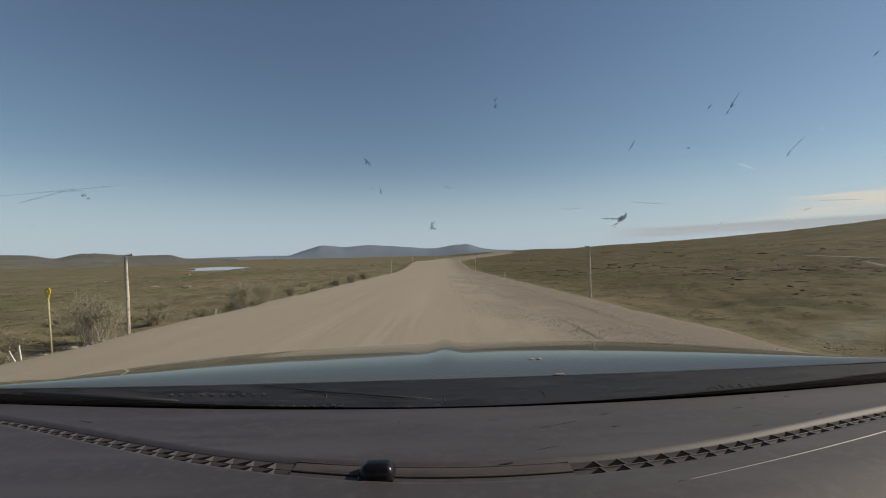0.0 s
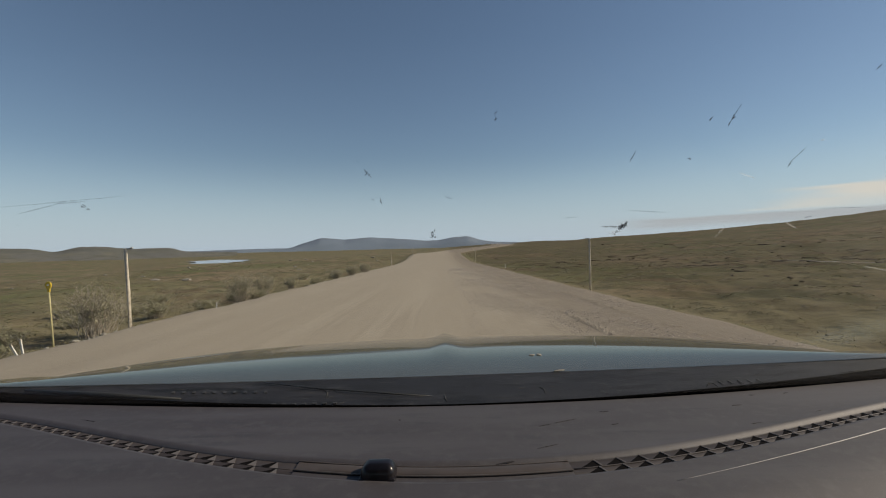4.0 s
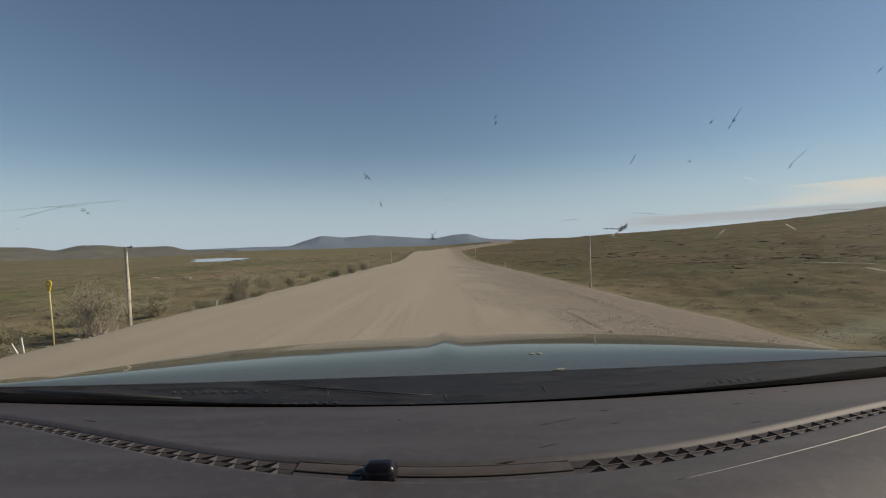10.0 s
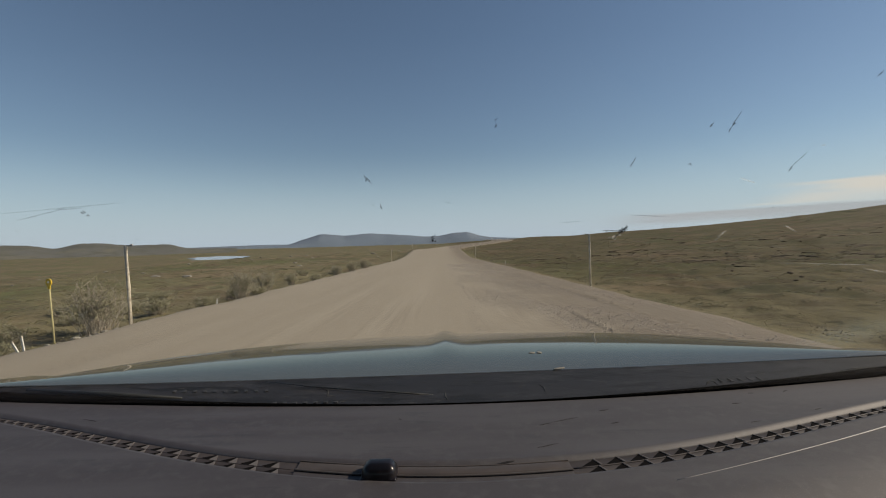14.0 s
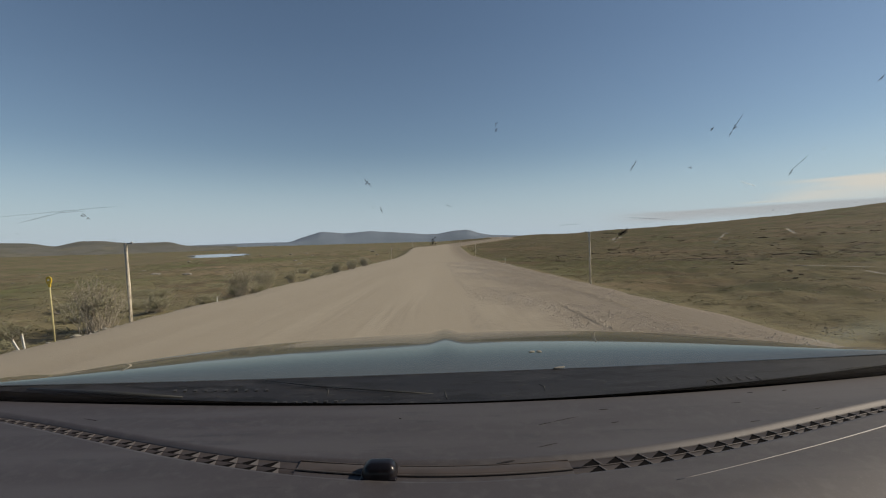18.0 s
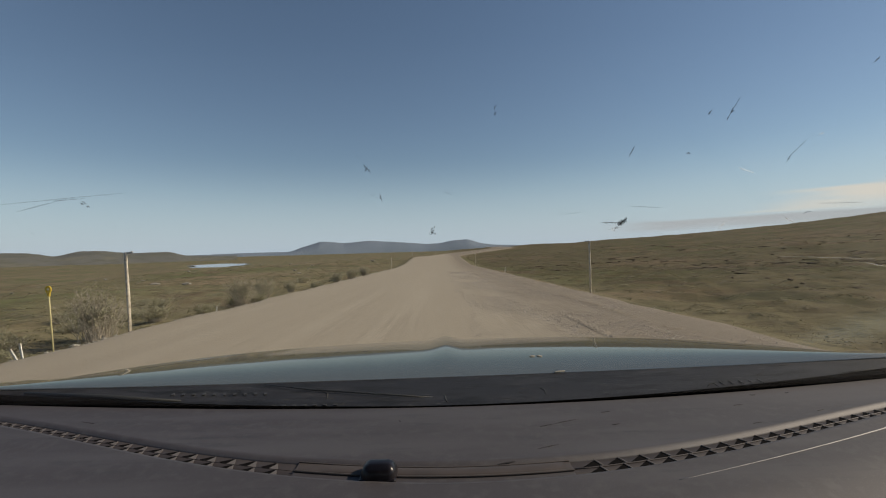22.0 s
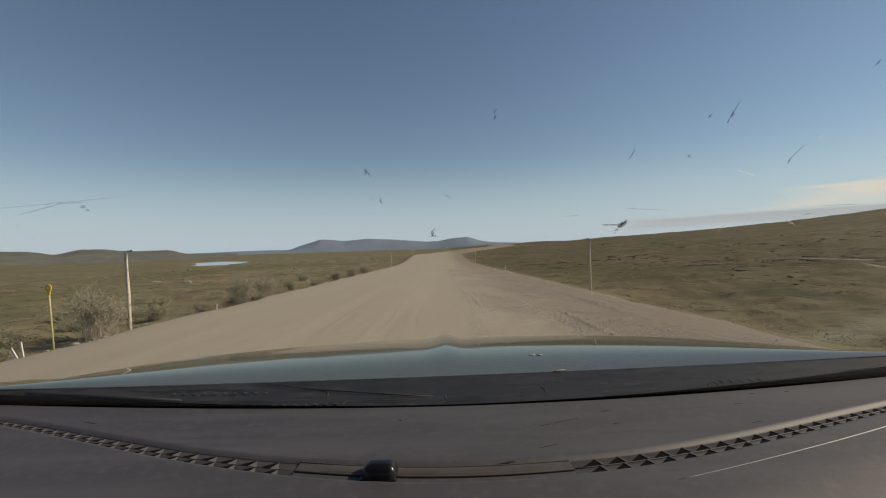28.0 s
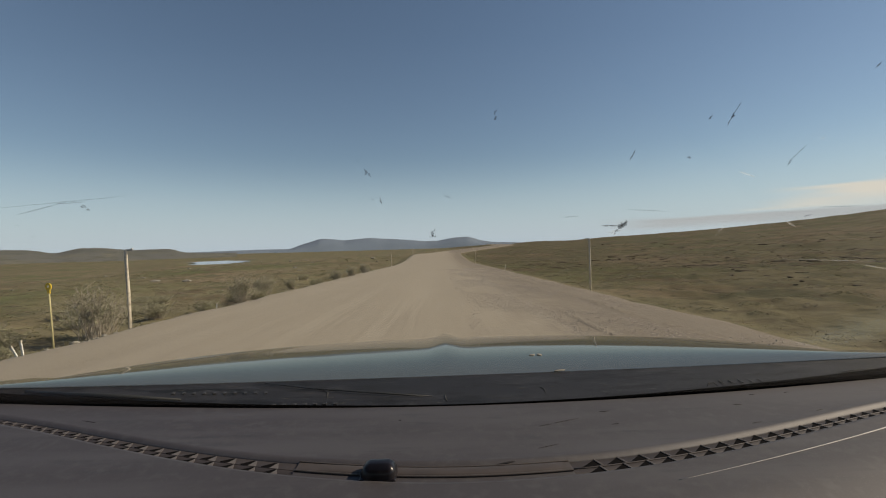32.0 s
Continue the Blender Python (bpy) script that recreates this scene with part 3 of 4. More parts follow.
# thin dark marks on the pad
mark_rnd = random.Random(31)
DARK_MARK = material("dark_mark", (0.021, 0.0185, 0.0185), 0.7, tints=((200, (0.02, 0.018, 0.018), 0.45, 0.6),), spec=0.2)
for x, y, wide, deep, turn in (
        (0.283, 0.825, 0.010, 0.0012, 6), (0.281, 0.767, 0.008, 0.001, 14), (0.165, 0.772, 0.014, 0.0009, 20), (0.205, 0.788, 0.028, 0.0005, 21),
        (0.095, 0.648, 0.032, 0.0022, 21), (0.586, 0.881, 0.006, 0.0014, 0), (0.527, 0.832, 0.010, 0.0012, 5), (0.654, 0.884, 0.006, 0.0016, 10),
        (0.64, 0.787, 0.009, 0.0009, 14), (0.505, 0.747, 0.012, 0.0007, 12), (-0.085, 0.812, 0.0025, 0.0014, 0), (-0.653, 0.83, 0.022, 0.0006, -20),
        (0.15, 0.69, 0.02, 0.0008, 20)):
    bm = bmesh.new()
    bmesh.ops.create_icosphere(bm, subdivisions=2, radius=1.0, matrix=Matrix.Diagonal((wide, deep, 0.0006, 1)))
    for v in bm.verts:
        v.co.y += 0.4 * deep * math.sin(v.co.x / wide * 2.6 + x * 40)
    near = y - strip_y(x) - slot(x)
    bm.transform(lift @ pose(x, y, dash_z(x, y) + (roll_high(x) * math.exp(-(near - 0.011) / 0.02) if near > 0.011 else 0), 0, 0, turn))
    part("dash_mark", bm, DARK_MARK, dashboard, "thin dark mark on the pad", smooth=True)

# sun sensor on the strip
sx = -0.0945
sensor = empty("light_sensor", pose(sx, strip_y(sx) - 0.003, dash_z(sx, strip_y(sx)) - 0.004))
sensor.parent = car
tagged(sensor, "small satin black dome sensor")
bm = bmesh.new()
box(bm, (0.050, 0.035, 0.006), (-0.001, 0, 0.002), 0.0028, seg=3)
part("collar", bm, SENSOR, sensor, smooth=True)
bm = bmesh.new()
box(bm, (0.049, 0.034, 0.031), (0.0, 0, 0.006), 0.0115, seg=6)
for v in bm.verts:
    k = max(v.co.z - 0.006, 0) / 0.026
    v.co.x *= 1 - 0.22 * k
    v.co.y *= 1 - 0.2 * k
part("dome", bm, SENSOR, sensor, smooth=True)

# black panel between dash and bonnet
def cowl_end(x):
    return 1.1073 + 0.0271 * x - 0.0651 * x * x + 0.0065 * x ** 4


def cowl_point(u, v):
    """From a gap under the dashboard's edge up to the bonnet's rear edge."""
    y = seam_y(u) + 0.010 + (max(cowl_end(u), seam_y(u) + 0.02) - 0.008 - seam_y(u)) * v
    return (u, y, EYE - 0.322 + 0.008 * v + u * u * (0.012 + 0.013 * v))


cowl = mesh_object("cowl_panel", *sheet(cowl_point, span(-1.13, 1.13, 47), [0, 0.01] + span(0.1, 0.9, 8) + [0.99, 1], 0.03), COWL, car, "black plastic cowl panel", True)
# black rubber seal where dash and screen meet, thicker to the sides
bm = bmesh.new()
seal_xs = span(-1.12, 1.12, 56)
seal_r = [0.0028 + 0.012 * abs(x) ** 1.6 for x in seal_xs]
tube(bm, [(x, seam_y(x) + 0.003, dash_z(x, seam_y(x)) - 0.001 + 0.35 * (q - 0.0028)) for x, q in zip(seal_xs, seal_r)], seal_r, 10)
part("screen_seal", bm, material("seal_rubber", (0.002, 0.002, 0.002), 0.9, tints=((30, (0.003, 0.003, 0.003), 0.4, 0.6),), spec=0.0), car, "black rubber screen seal", True)
# short louvres in the cowl
SLIT = material("louvre_grey", (0.044, 0.042, 0.042), 0.7, tints=((40, (0.03, 0.03, 0.03), 0.4, 0.6),))
GRIME = material("pale_grime", (0.085, 0.083, 0.08), 0.9, tints=((90, (0.05, 0.049, 0.048), 0.45, 0.6),), spec=0.1)
WIPER = material("wiper_black", (0.035, 0.035, 0.032), 0.55, tints=((40, (0.03, 0.03, 0.028), 0.4, 0.6),))
for x0, n, y0, gap, wide, deep, turn in ((-0.60, 10, 1.005, 0.0225, 0.006, 0.014, 22), (-0.355, 7, 0.935, 0.021, 0.008, 0.008, 0), (0.59, 5, 0.985, 0.021, 0.003, 0.022, -6)):
    for k in range(n):
        bm = bmesh.new()
        x = x0 + k * gap
        pz_ = cowl_point(x, (y0 - seam_y(x)) / (cowl_end(x) - seam_y(x)))[2]
        box(bm, (wide, deep, 0.0022 if x < 0 else 0.0012), (x, y0, pz_ + 0.001), 0.0004, (0, 0, turn))
        part("louvre", bm, SLIT if x < 0 else GRIME, cowl)
# a parked wiper along the foot of the screen
wiper = empty("wiper", pose(0, 0, 0))
wiper.parent = car
tagged(wiper, "dull black parked wiper arm and blade")
for name, line, wide, mat_ in (("blade", ((-0.92, 1.00), (-0.74, 0.985), (-0.56, 0.962)), 0.006, WIPER), ("arm", ((-0.42, 1.055), (-0.30, 1.018), (-0.16, 0.985), (-0.03, 0.955)), 0.002, WIPER)):
    bm = bmesh.new()
    tube(bm, [(x, y, cowl_point(x, (y - seam_y(x)) / (cowl_end(x) - seam_y(x)))[2] + 0.004) for x, y in line], [wide * 0.5] + [wide] * (len(line) - 2) + [wide * 0.4], 8)
    part(name, bm, mat_, wiper, smooth=True)

# pale dried grime on the cowl
for _ in range(46):
    u, v = mark_rnd.uniform(-0.8, 0.85), mark_rnd.uniform(0.08, 0.85)
    wide, deep = 0.003 * 5 ** mark_rnd.random(), mark_rnd.uniform(0.0008, 0.002)
    bm = bmesh.new()
    bmesh.ops.create_icosphere(bm, subdivisions=1, radius=1.0, matrix=pose(*cowl_point(u, v), 0, 0, mark_rnd.gauss(0, 40)) @ Matrix.Diagonal((wide, deep, 0.0007, 1)))
    part("grime_spot", bm, GRIME, cowl, "pale dried grime")

# pale scratches and dried runs on the cowl
for line in (((-0.305, 0.65), (-0.275, 0.60), (-0.260, 0.51), (-0.255, 0.36)), ((-0.26, 0.575), (-0.25, 0.60), (-0.24, 0.51)), ((-0.005, 0.40), (-0.003, 0.27), (0.0, 0.20)),
             ((0.203, 0.50), (0.21, 0.44), (0.207, 0.33)), ((-0.365, 0.79), (-0.29, 0.64), (-0.24, 0.59)), ((-0.16, 0.475), (-0.10, 0.41), (-0.05, 0.35)),
             ((0.55, 0.28), (0.562, 0.36), (0.575, 0.36), (0.572, 0.26)), ((0.87, 0.42), (0.90, 0.45), (0.945, 0.46))):
    bm = bmesh.new()
    tube(bm, [Vector(cowl_point(u, v)) + Vector((0, 0, 0.0004)) for u, v in line], [0.0006] + [0.0014] * (len(line) - 2) + [0.0006], 5)
    part("pale_scratch", bm, GRIME, cowl, "pale dried run", smooth=True)

# bonnet
BW = 1.03
RISE = ((-0.0129, 0.0211, -0.0306, -0.0142, -0.0006), (-0.1465, -0.0071, 0.0965, 0.0093, 0.0764), (0.0388, -0.0041, 0.0365, 0.002, -0.0862))


def nose_y(u):
    return 2.1595 - 0.8 * u * u - 0.15 * u ** 6


def bonnet_point(u, v):
    """u across, v from the screen forward; a low ridge runs down its middle, and it turns over at the nose. Past u = 1 the wing carries on."""
    past = max(abs(u) - 1, 0)
    if past:
        x, y, z = bonnet_point(math.copysign(1, u), v)
        return (x + math.copysign(past * BW, u), y + 0.2 * past, z - 0.01 * past - 0.4 * past * past)
    x = u * BW
    y0 = cowl_end(x) - 0.01
    k = min(v, 1.0)
    y = y0 + (nose_y(u) - y0) * k
    z = EYE - 0.313 + 0.025 * x * x + 0.02 * k * math.exp(-(u / 0.0386) ** 2) + (0.055 + 0.035 * max(u, 0)) * k * (1 - k) ** 4
    for a_, row in enumerate(RISE):
        z += k ** (a_ + 1) * sum(c * u ** i for i, c in enumerate(row))
    if v > 1:
        k = v - 1.0
        y += 0.12 * math.sin(k * math.pi / 2)
        z -= 0.024 * math.sin(k * math.pi / 2) + 0.22 * (1 - math.cos(k * math.pi / 2))
    return (x, y, z)


us = [-1.24, -1.16, -1.08] + span(-1, 1, 81) + [1.08, 1.16, 1.24]
mesh_object("bonnet", *sheet(bonnet_point, us, [0, 0.0006] + [(k / 30) ** 1.3 for k in range(1, 31)] + [1.05, 1.1, 1.15, 1.2, 1.3, 1.4, 1.6, 1.8, 2.0], 0.004), PAINT, car,
            "dusty dark grey bonnet mirroring the sky", True)

for s in (-1, 1):
    bm = bmesh.new()
    tube(bm, [Vector(bonnet_point(s * (0.87 - 0.165 * k / 20), 0.64 + 0.29 * k / 20)) - Vector((0, 0, 0.0005)) for k in range(21)], [0.0002] + [0.0012] * 19 + [0.0002], 5)
    part("shut_line", bm, COWL, car, "dark gap between bonnet and wing", True)

# screen
TOP_Y, TOP_Z = 0.03, 1.70


def screen_point(u, v):
    x0 = u * 1.14
    y0, z0 = seam_y(x0) + 0.034, EYE - 0.327 + 0.01 * u * u
    return (u * (1.14 - 0.36 * v), y0 + (TOP_Y - 0.06 * u * u - y0) * v, z0 + (TOP_Z - 0.03 * u * u - z0) * v + 0.02 * math.sin(math.pi * v))


screen = mesh_object("windscreen", *sheet(screen_point, span(-1, 1, 31), span(0, 1, 21), 0.005), GLASS, car, "clear windscreen with dried insect smears", True)
screen.visible_shadow = False


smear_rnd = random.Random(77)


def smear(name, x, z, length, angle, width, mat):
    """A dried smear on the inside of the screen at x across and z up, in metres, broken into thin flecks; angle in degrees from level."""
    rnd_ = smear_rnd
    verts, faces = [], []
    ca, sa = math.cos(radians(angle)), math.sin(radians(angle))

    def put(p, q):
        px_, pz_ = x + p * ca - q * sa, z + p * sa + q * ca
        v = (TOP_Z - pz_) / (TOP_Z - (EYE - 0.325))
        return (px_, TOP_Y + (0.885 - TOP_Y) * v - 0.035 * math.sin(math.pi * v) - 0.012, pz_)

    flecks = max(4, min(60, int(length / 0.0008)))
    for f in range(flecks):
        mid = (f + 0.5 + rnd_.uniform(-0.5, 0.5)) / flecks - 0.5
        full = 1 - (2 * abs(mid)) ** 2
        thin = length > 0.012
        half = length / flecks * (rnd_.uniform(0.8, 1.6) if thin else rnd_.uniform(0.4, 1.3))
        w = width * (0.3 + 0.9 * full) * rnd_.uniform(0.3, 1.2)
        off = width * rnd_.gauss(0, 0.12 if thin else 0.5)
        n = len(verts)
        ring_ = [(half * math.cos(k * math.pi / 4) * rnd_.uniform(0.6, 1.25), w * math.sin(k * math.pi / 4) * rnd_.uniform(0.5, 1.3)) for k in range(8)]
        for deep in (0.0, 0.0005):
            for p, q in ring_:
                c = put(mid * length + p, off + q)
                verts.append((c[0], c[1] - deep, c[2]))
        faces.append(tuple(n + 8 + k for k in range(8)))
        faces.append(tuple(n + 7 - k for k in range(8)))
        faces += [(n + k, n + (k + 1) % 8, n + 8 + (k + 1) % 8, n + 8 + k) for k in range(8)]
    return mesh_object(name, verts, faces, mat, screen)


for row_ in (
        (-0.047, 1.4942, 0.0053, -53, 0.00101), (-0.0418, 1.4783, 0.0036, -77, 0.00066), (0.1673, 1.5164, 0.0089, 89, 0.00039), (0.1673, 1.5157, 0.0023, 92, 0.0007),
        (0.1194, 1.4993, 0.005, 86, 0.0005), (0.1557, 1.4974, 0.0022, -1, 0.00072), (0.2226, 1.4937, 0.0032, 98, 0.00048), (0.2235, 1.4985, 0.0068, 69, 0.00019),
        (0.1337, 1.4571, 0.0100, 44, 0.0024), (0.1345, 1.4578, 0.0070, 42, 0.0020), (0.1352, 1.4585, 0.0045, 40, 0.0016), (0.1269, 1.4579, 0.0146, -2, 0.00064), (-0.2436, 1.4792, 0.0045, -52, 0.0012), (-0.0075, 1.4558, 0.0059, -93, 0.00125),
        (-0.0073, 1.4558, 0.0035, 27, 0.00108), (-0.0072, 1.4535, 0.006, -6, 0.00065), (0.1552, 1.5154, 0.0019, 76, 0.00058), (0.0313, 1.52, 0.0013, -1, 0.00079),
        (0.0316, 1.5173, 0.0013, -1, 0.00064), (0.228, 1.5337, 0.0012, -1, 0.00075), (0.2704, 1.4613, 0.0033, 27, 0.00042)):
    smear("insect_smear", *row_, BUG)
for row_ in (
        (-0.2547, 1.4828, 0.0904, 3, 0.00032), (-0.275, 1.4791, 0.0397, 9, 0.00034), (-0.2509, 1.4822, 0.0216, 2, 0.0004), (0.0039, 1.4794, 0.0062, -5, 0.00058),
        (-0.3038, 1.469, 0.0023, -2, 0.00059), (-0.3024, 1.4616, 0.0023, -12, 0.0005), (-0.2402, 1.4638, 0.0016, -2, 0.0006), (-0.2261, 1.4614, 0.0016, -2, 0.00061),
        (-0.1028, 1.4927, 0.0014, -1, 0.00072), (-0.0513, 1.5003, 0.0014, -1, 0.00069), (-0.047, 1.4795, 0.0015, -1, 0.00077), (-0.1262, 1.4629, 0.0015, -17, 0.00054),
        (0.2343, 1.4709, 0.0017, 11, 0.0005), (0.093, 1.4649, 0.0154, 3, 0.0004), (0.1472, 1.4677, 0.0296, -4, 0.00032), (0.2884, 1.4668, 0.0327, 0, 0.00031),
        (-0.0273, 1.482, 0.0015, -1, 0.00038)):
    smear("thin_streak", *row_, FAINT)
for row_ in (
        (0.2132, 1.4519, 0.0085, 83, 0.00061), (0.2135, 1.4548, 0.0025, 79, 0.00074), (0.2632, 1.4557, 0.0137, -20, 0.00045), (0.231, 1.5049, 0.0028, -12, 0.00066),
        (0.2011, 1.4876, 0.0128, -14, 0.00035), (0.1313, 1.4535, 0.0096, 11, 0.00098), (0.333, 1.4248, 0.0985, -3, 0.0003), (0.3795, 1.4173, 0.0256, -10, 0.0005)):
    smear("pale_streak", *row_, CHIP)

# thin veil low on the screen's east side, painting reflection and sunlit dust
FILM = bpy.data.materials.new("screen_veil")
FILM.use_nodes = True
fn, fl = FILM.node_tree.nodes, FILM.node_tree.links
fn.clear()
f_out, f_mix, f_clear, f_milk, f_tc, f_len, f_map, f_noise, f_mul = (
    fn.new("ShaderNodeOutputMaterial"), fn.new("ShaderNodeMixShader"), fn.new("ShaderNodeBsdfTransparent"), fn.new("ShaderNodeBsdfTranslucent"),
    fn.new("ShaderNodeTexCoord"), fn.new("ShaderNodeVectorMath"), fn.new("ShaderNodeMapRange"), fn.new("ShaderNodeTexNoise"), fn.new("ShaderNodeMath"))
f_milk.inputs["Color"].default_value = (0.56, 0.64, 0.56, 1)
f_len.operation, f_mul.operation = "LENGTH", "MULTIPLY"
f_map.interpolation_type = "SMOOTHSTEP"
f_map.inputs["From Min"].default_value, f_map.inputs["From Max"].default_value, f_map.inputs["To Min"].default_value, f_map.inputs["To Max"].default_value = 0.012, 0.075, 0.09, 0.0
f_noise.inputs["Scale"].default_value, f_noise.inputs["Detail"].default_value = 22.0, 4.0
fl.new(f_tc.outputs["Object"], f_len.inputs[0])
fl.new(f_tc.outputs["Object"], f_noise.inputs["Vector"])
fl.new(f_len.outputs["Value"], f_map.inputs["Value"])
fl.new(f_map.outputs["Result"], f_mul.inputs[0])
fl.new(f_noise.outputs["Fac"], f_mul.inputs[1])
fl.new(f_mul.outputs[0], f_mix.inputs["Fac"])
fl.new(f_clear.outputs["BSDF"], f_mix.inputs[1])
fl.new(f_milk.outputs["BSDF"], f_mix.inputs[2])
fl.new(f_mix.outputs["Shader"], f_out.inputs["Surface"])


def film_point(p, q):
    z = 1.336 + q
    v = (TOP_Z - z) / (TOP_Z - (EYE - 0.325))
    return (p, TOP_Y + (0.885 - TOP_Y) * v - 0.035 * math.sin(math.pi * v) - 0.014 - 0.53, q)


film = mesh_object("reflection_veil", *sheet(film_point, span(-0.08, 0.08, 9), span(-0.08, 0.08, 9), 0.0004), FILM, car, "faint grey-green dust film", True)
film.location = (0.47, 0.53, 1.336)
film.visible_shadow = False

# dried splashes on the bonnet
for u, v, sx_, sy_ in ((0.258, 0.167, 0.007, 0.010), (0.238, 0.167, 0.009, 0.006), (0.272, 0.004, 0.016, 0.005)):
    bm = bmesh.new()
    cx_, cy_, cz_ = bonnet_point(u / BW, v)
    bmesh.ops.create_icosphere(bm, subdivisions=2, radius=1.0, matrix=pose(cx_, cy_, cz_ + 0.001, 0, 0, 20) @ Matrix.Diagonal((sx_, sy_, 0.002, 1)))
    part("dried_splash", bm, ROCK, car, "dried pale splash", True)

# the body closes round the camera; in the car's own measure the road lies at -0.256
def roof_point(u, v):
    return (u * (0.80 - 0.02 * v), 0.03 - 0.05 * u * u - 2.6 * v, 1.715 + 0.05 * (1 - u * u) * math.sin(math.pi * (0.15 + 0.7 * v)) - 0.03 * u ** 4)


mesh_object("roof", *sheet(roof_point, span(-1, 1, 17), span(0, 1, 13), 0.035), PAINT, car, smooth=True)
mesh_object("headlining", *sheet(lambda u, v: Vector(roof_point(u * 0.96, 0.02 + 0.96 * v)) - Vector((0, 0, 0.05)), span(-1, 1, 9), span(0, 1, 9), 0.01), CABIN, car, smooth=True)
mesh_object("rear_window", *sheet(lambda u, v: (u * (1.0 - 0.22 * v), -2.86 + 0.30 * v, 1.06 + 0.63 * v), span(-1, 1, 9), span(0, 1, 5), 0.006), GLASS, car).visible_shadow = False
for s in (-1, 1):
    for y0, y1 in ((0.72, -0.95), (-1.05, -2.5)):
        mesh_object("side_window", *sheet(lambda u, v: (s * (1.10 - 0.29 * v), y0 + (y1 - y0) * u - (0.70 * v if y0 > 0 else 0) * (1 - u), 1.06 + 0.63 * v),
                    span(0, 1, 5), span(0, 1, 5), 0.004), GLASS, car).visible_shadow = False
    bm = bmesh.new()
    tube(bm, [(s * 1.165, 1.16, 1.12), (s * 1.02, 0.66, 1.40), (s * 0.81, -0.02, 1.695)], [0.014, 0.012, 0.014], 8)
    part("windscreen_pillar", bm, PAINT, car, smooth=True)
    for y, lean, w in ((-1.0, 0.0, 0.045), (-2.55, 0.28, 0.07)):
        bm = bmesh.new()
        tube(bm, [(s * 1.10, y - lean, 1.04), (s * 0.98, y - lean * 0.5, 1.40), (s * 0.80, y, 1.70)], [w + 0.01, w, w], 8)
        part("door_pillar", bm, PAINT, car, smooth=True)
    bm = bmesh.new()
    box(bm, (0.12, 4.05, 1.02), (s * 1.08, -0.86, 0.56), 0.06, seg=3)
    part("door_panel", bm, PAINT, car)
# wings and nose stay low under the bonnet's rim
for s in (-1, 1):
    bm = bmesh.new()
    box(bm, (0.50, 1.12, 0.80), (s * 0.87, 1.60, 0.44), 0.16, seg=4)
    part("wing_panel", bm, PAINT, car, smooth=True)
bm = bmesh.new()
box(bm, (1.40, 1.15, 0.76), (0, 1.66, 0.42), 0.14, seg=4)
part("front_panel", bm, PAINT, car, smooth=True)
bm = bmesh.new()
box(bm, (2.12, 0.12, 1.0), (0, -2.86, 0.56), 0.06, seg=3)
part("tailgate", bm, PAINT, car)
bm = bmesh.new()
box(bm, (2.08, 4.6, 0.08), (0, -0.6, 0.10), 0.02)
part("floor_pan", bm, COWL, car)
bm = bmesh.new()
box(bm, (2.02, 0.04, 0.95), (0, 1.0, 0.60), 0.01)
part("bulkhead", bm, COWL, car)


def wheel(m):
    bm = bmesh.new()
    bmesh.ops.create_cone(bm, cap_ends=True, segments=36, radius1=0.40, radius2=0.40, depth=0.25, matrix=pose(0, 0, 0, 0, 90, 0))
    bmesh.ops.bevel(bm, geom=[e for e in bm.edges if len(e.link_faces) == 2 and e.calc_face_angle() > 1.0], offset=0.04, segments=3, affect="EDGES")
    tyre = part("tyre", bm, RUBBER, None, smooth=False)
    tyre.parent = car
    tyre.matrix_local = m
    bm = bmesh.new()
    bmesh.ops.create_cone(bm, cap_ends=True, segments=28, radius1=0.25, radius2=0.25, depth=0.266, matrix=pose(0, 0, 0, 0, 90, 0))
    part("rim", bm, ALLOY, tyre)


for wx in (-1.0, 1.0):
    for wy in (1.10, -1.95):
        wheel(pose(wx, wy, 0.15))


# ---- along the verges ----
def ground_at(x, y):
    return float(land_z(x, y))


def verge(side_, y, off):
    """A place off metres outside the road's edge, on the left (-1) or right (1)."""
    x = float(road_x(y)) + side_ * (ROAD_HALF + off)
    inside = float(road_z(y)) - 0.33 * max(off, 0)
    return x, y, max(ground_at(x, y), inside if off < 1.4 else -99)


def snow_pole(m, height, arm=1):
    """A slim wooden marker pole with a little bracket at its head."""
    p = empty("snow_pole", m)
    bm = bmesh.new()
    tube(bm, [(0, 0, -0.25), (0.006, 0, height * 0.5), (0, 0, height)], [0.043, 0.041, 0.037], 10)
    part("shaft", bm, POLE_WOOD, p, smooth=True)
    if arm:
        bm = bmesh.new()
        box(bm, (0.19, 0.03, 0.035), (0.075 * arm, 0, height - 0.012), 0.008)
        part("head_bracket", bm, GREY_METAL, p, "small grey bracket")
        bm = bmesh.new()
        box(bm, (0.05, 0.035, 0.02), (0.15 * arm, 0, height + 0.014), 0.006)
        part("reflector", bm, STAKE_WHITE, p)
    return tagged(p, "slim pale wooden snow pole on the gravel verge", "marker pole", "snow poles along the road")


def stake(m, height, label="short white-painted survey stake in the verge"):
    s = empty("marker_stake", m)
    bm = bmesh.new()
    box(bm, (0.035, 0.025, height + 0.15), (0, 0, height / 2 - 0.075), 0.006)
    part("shaft", bm, STAKE_WHITE, s)
    bm = bmesh.new()
    box(bm, (0.040, 0.030, 0.04), (0, 0, height - 0.02), 0.006)
    part("cap", bm, POLE_WOOD, s)
    return tagged(s, label, "stake", "marker stakes along the road")


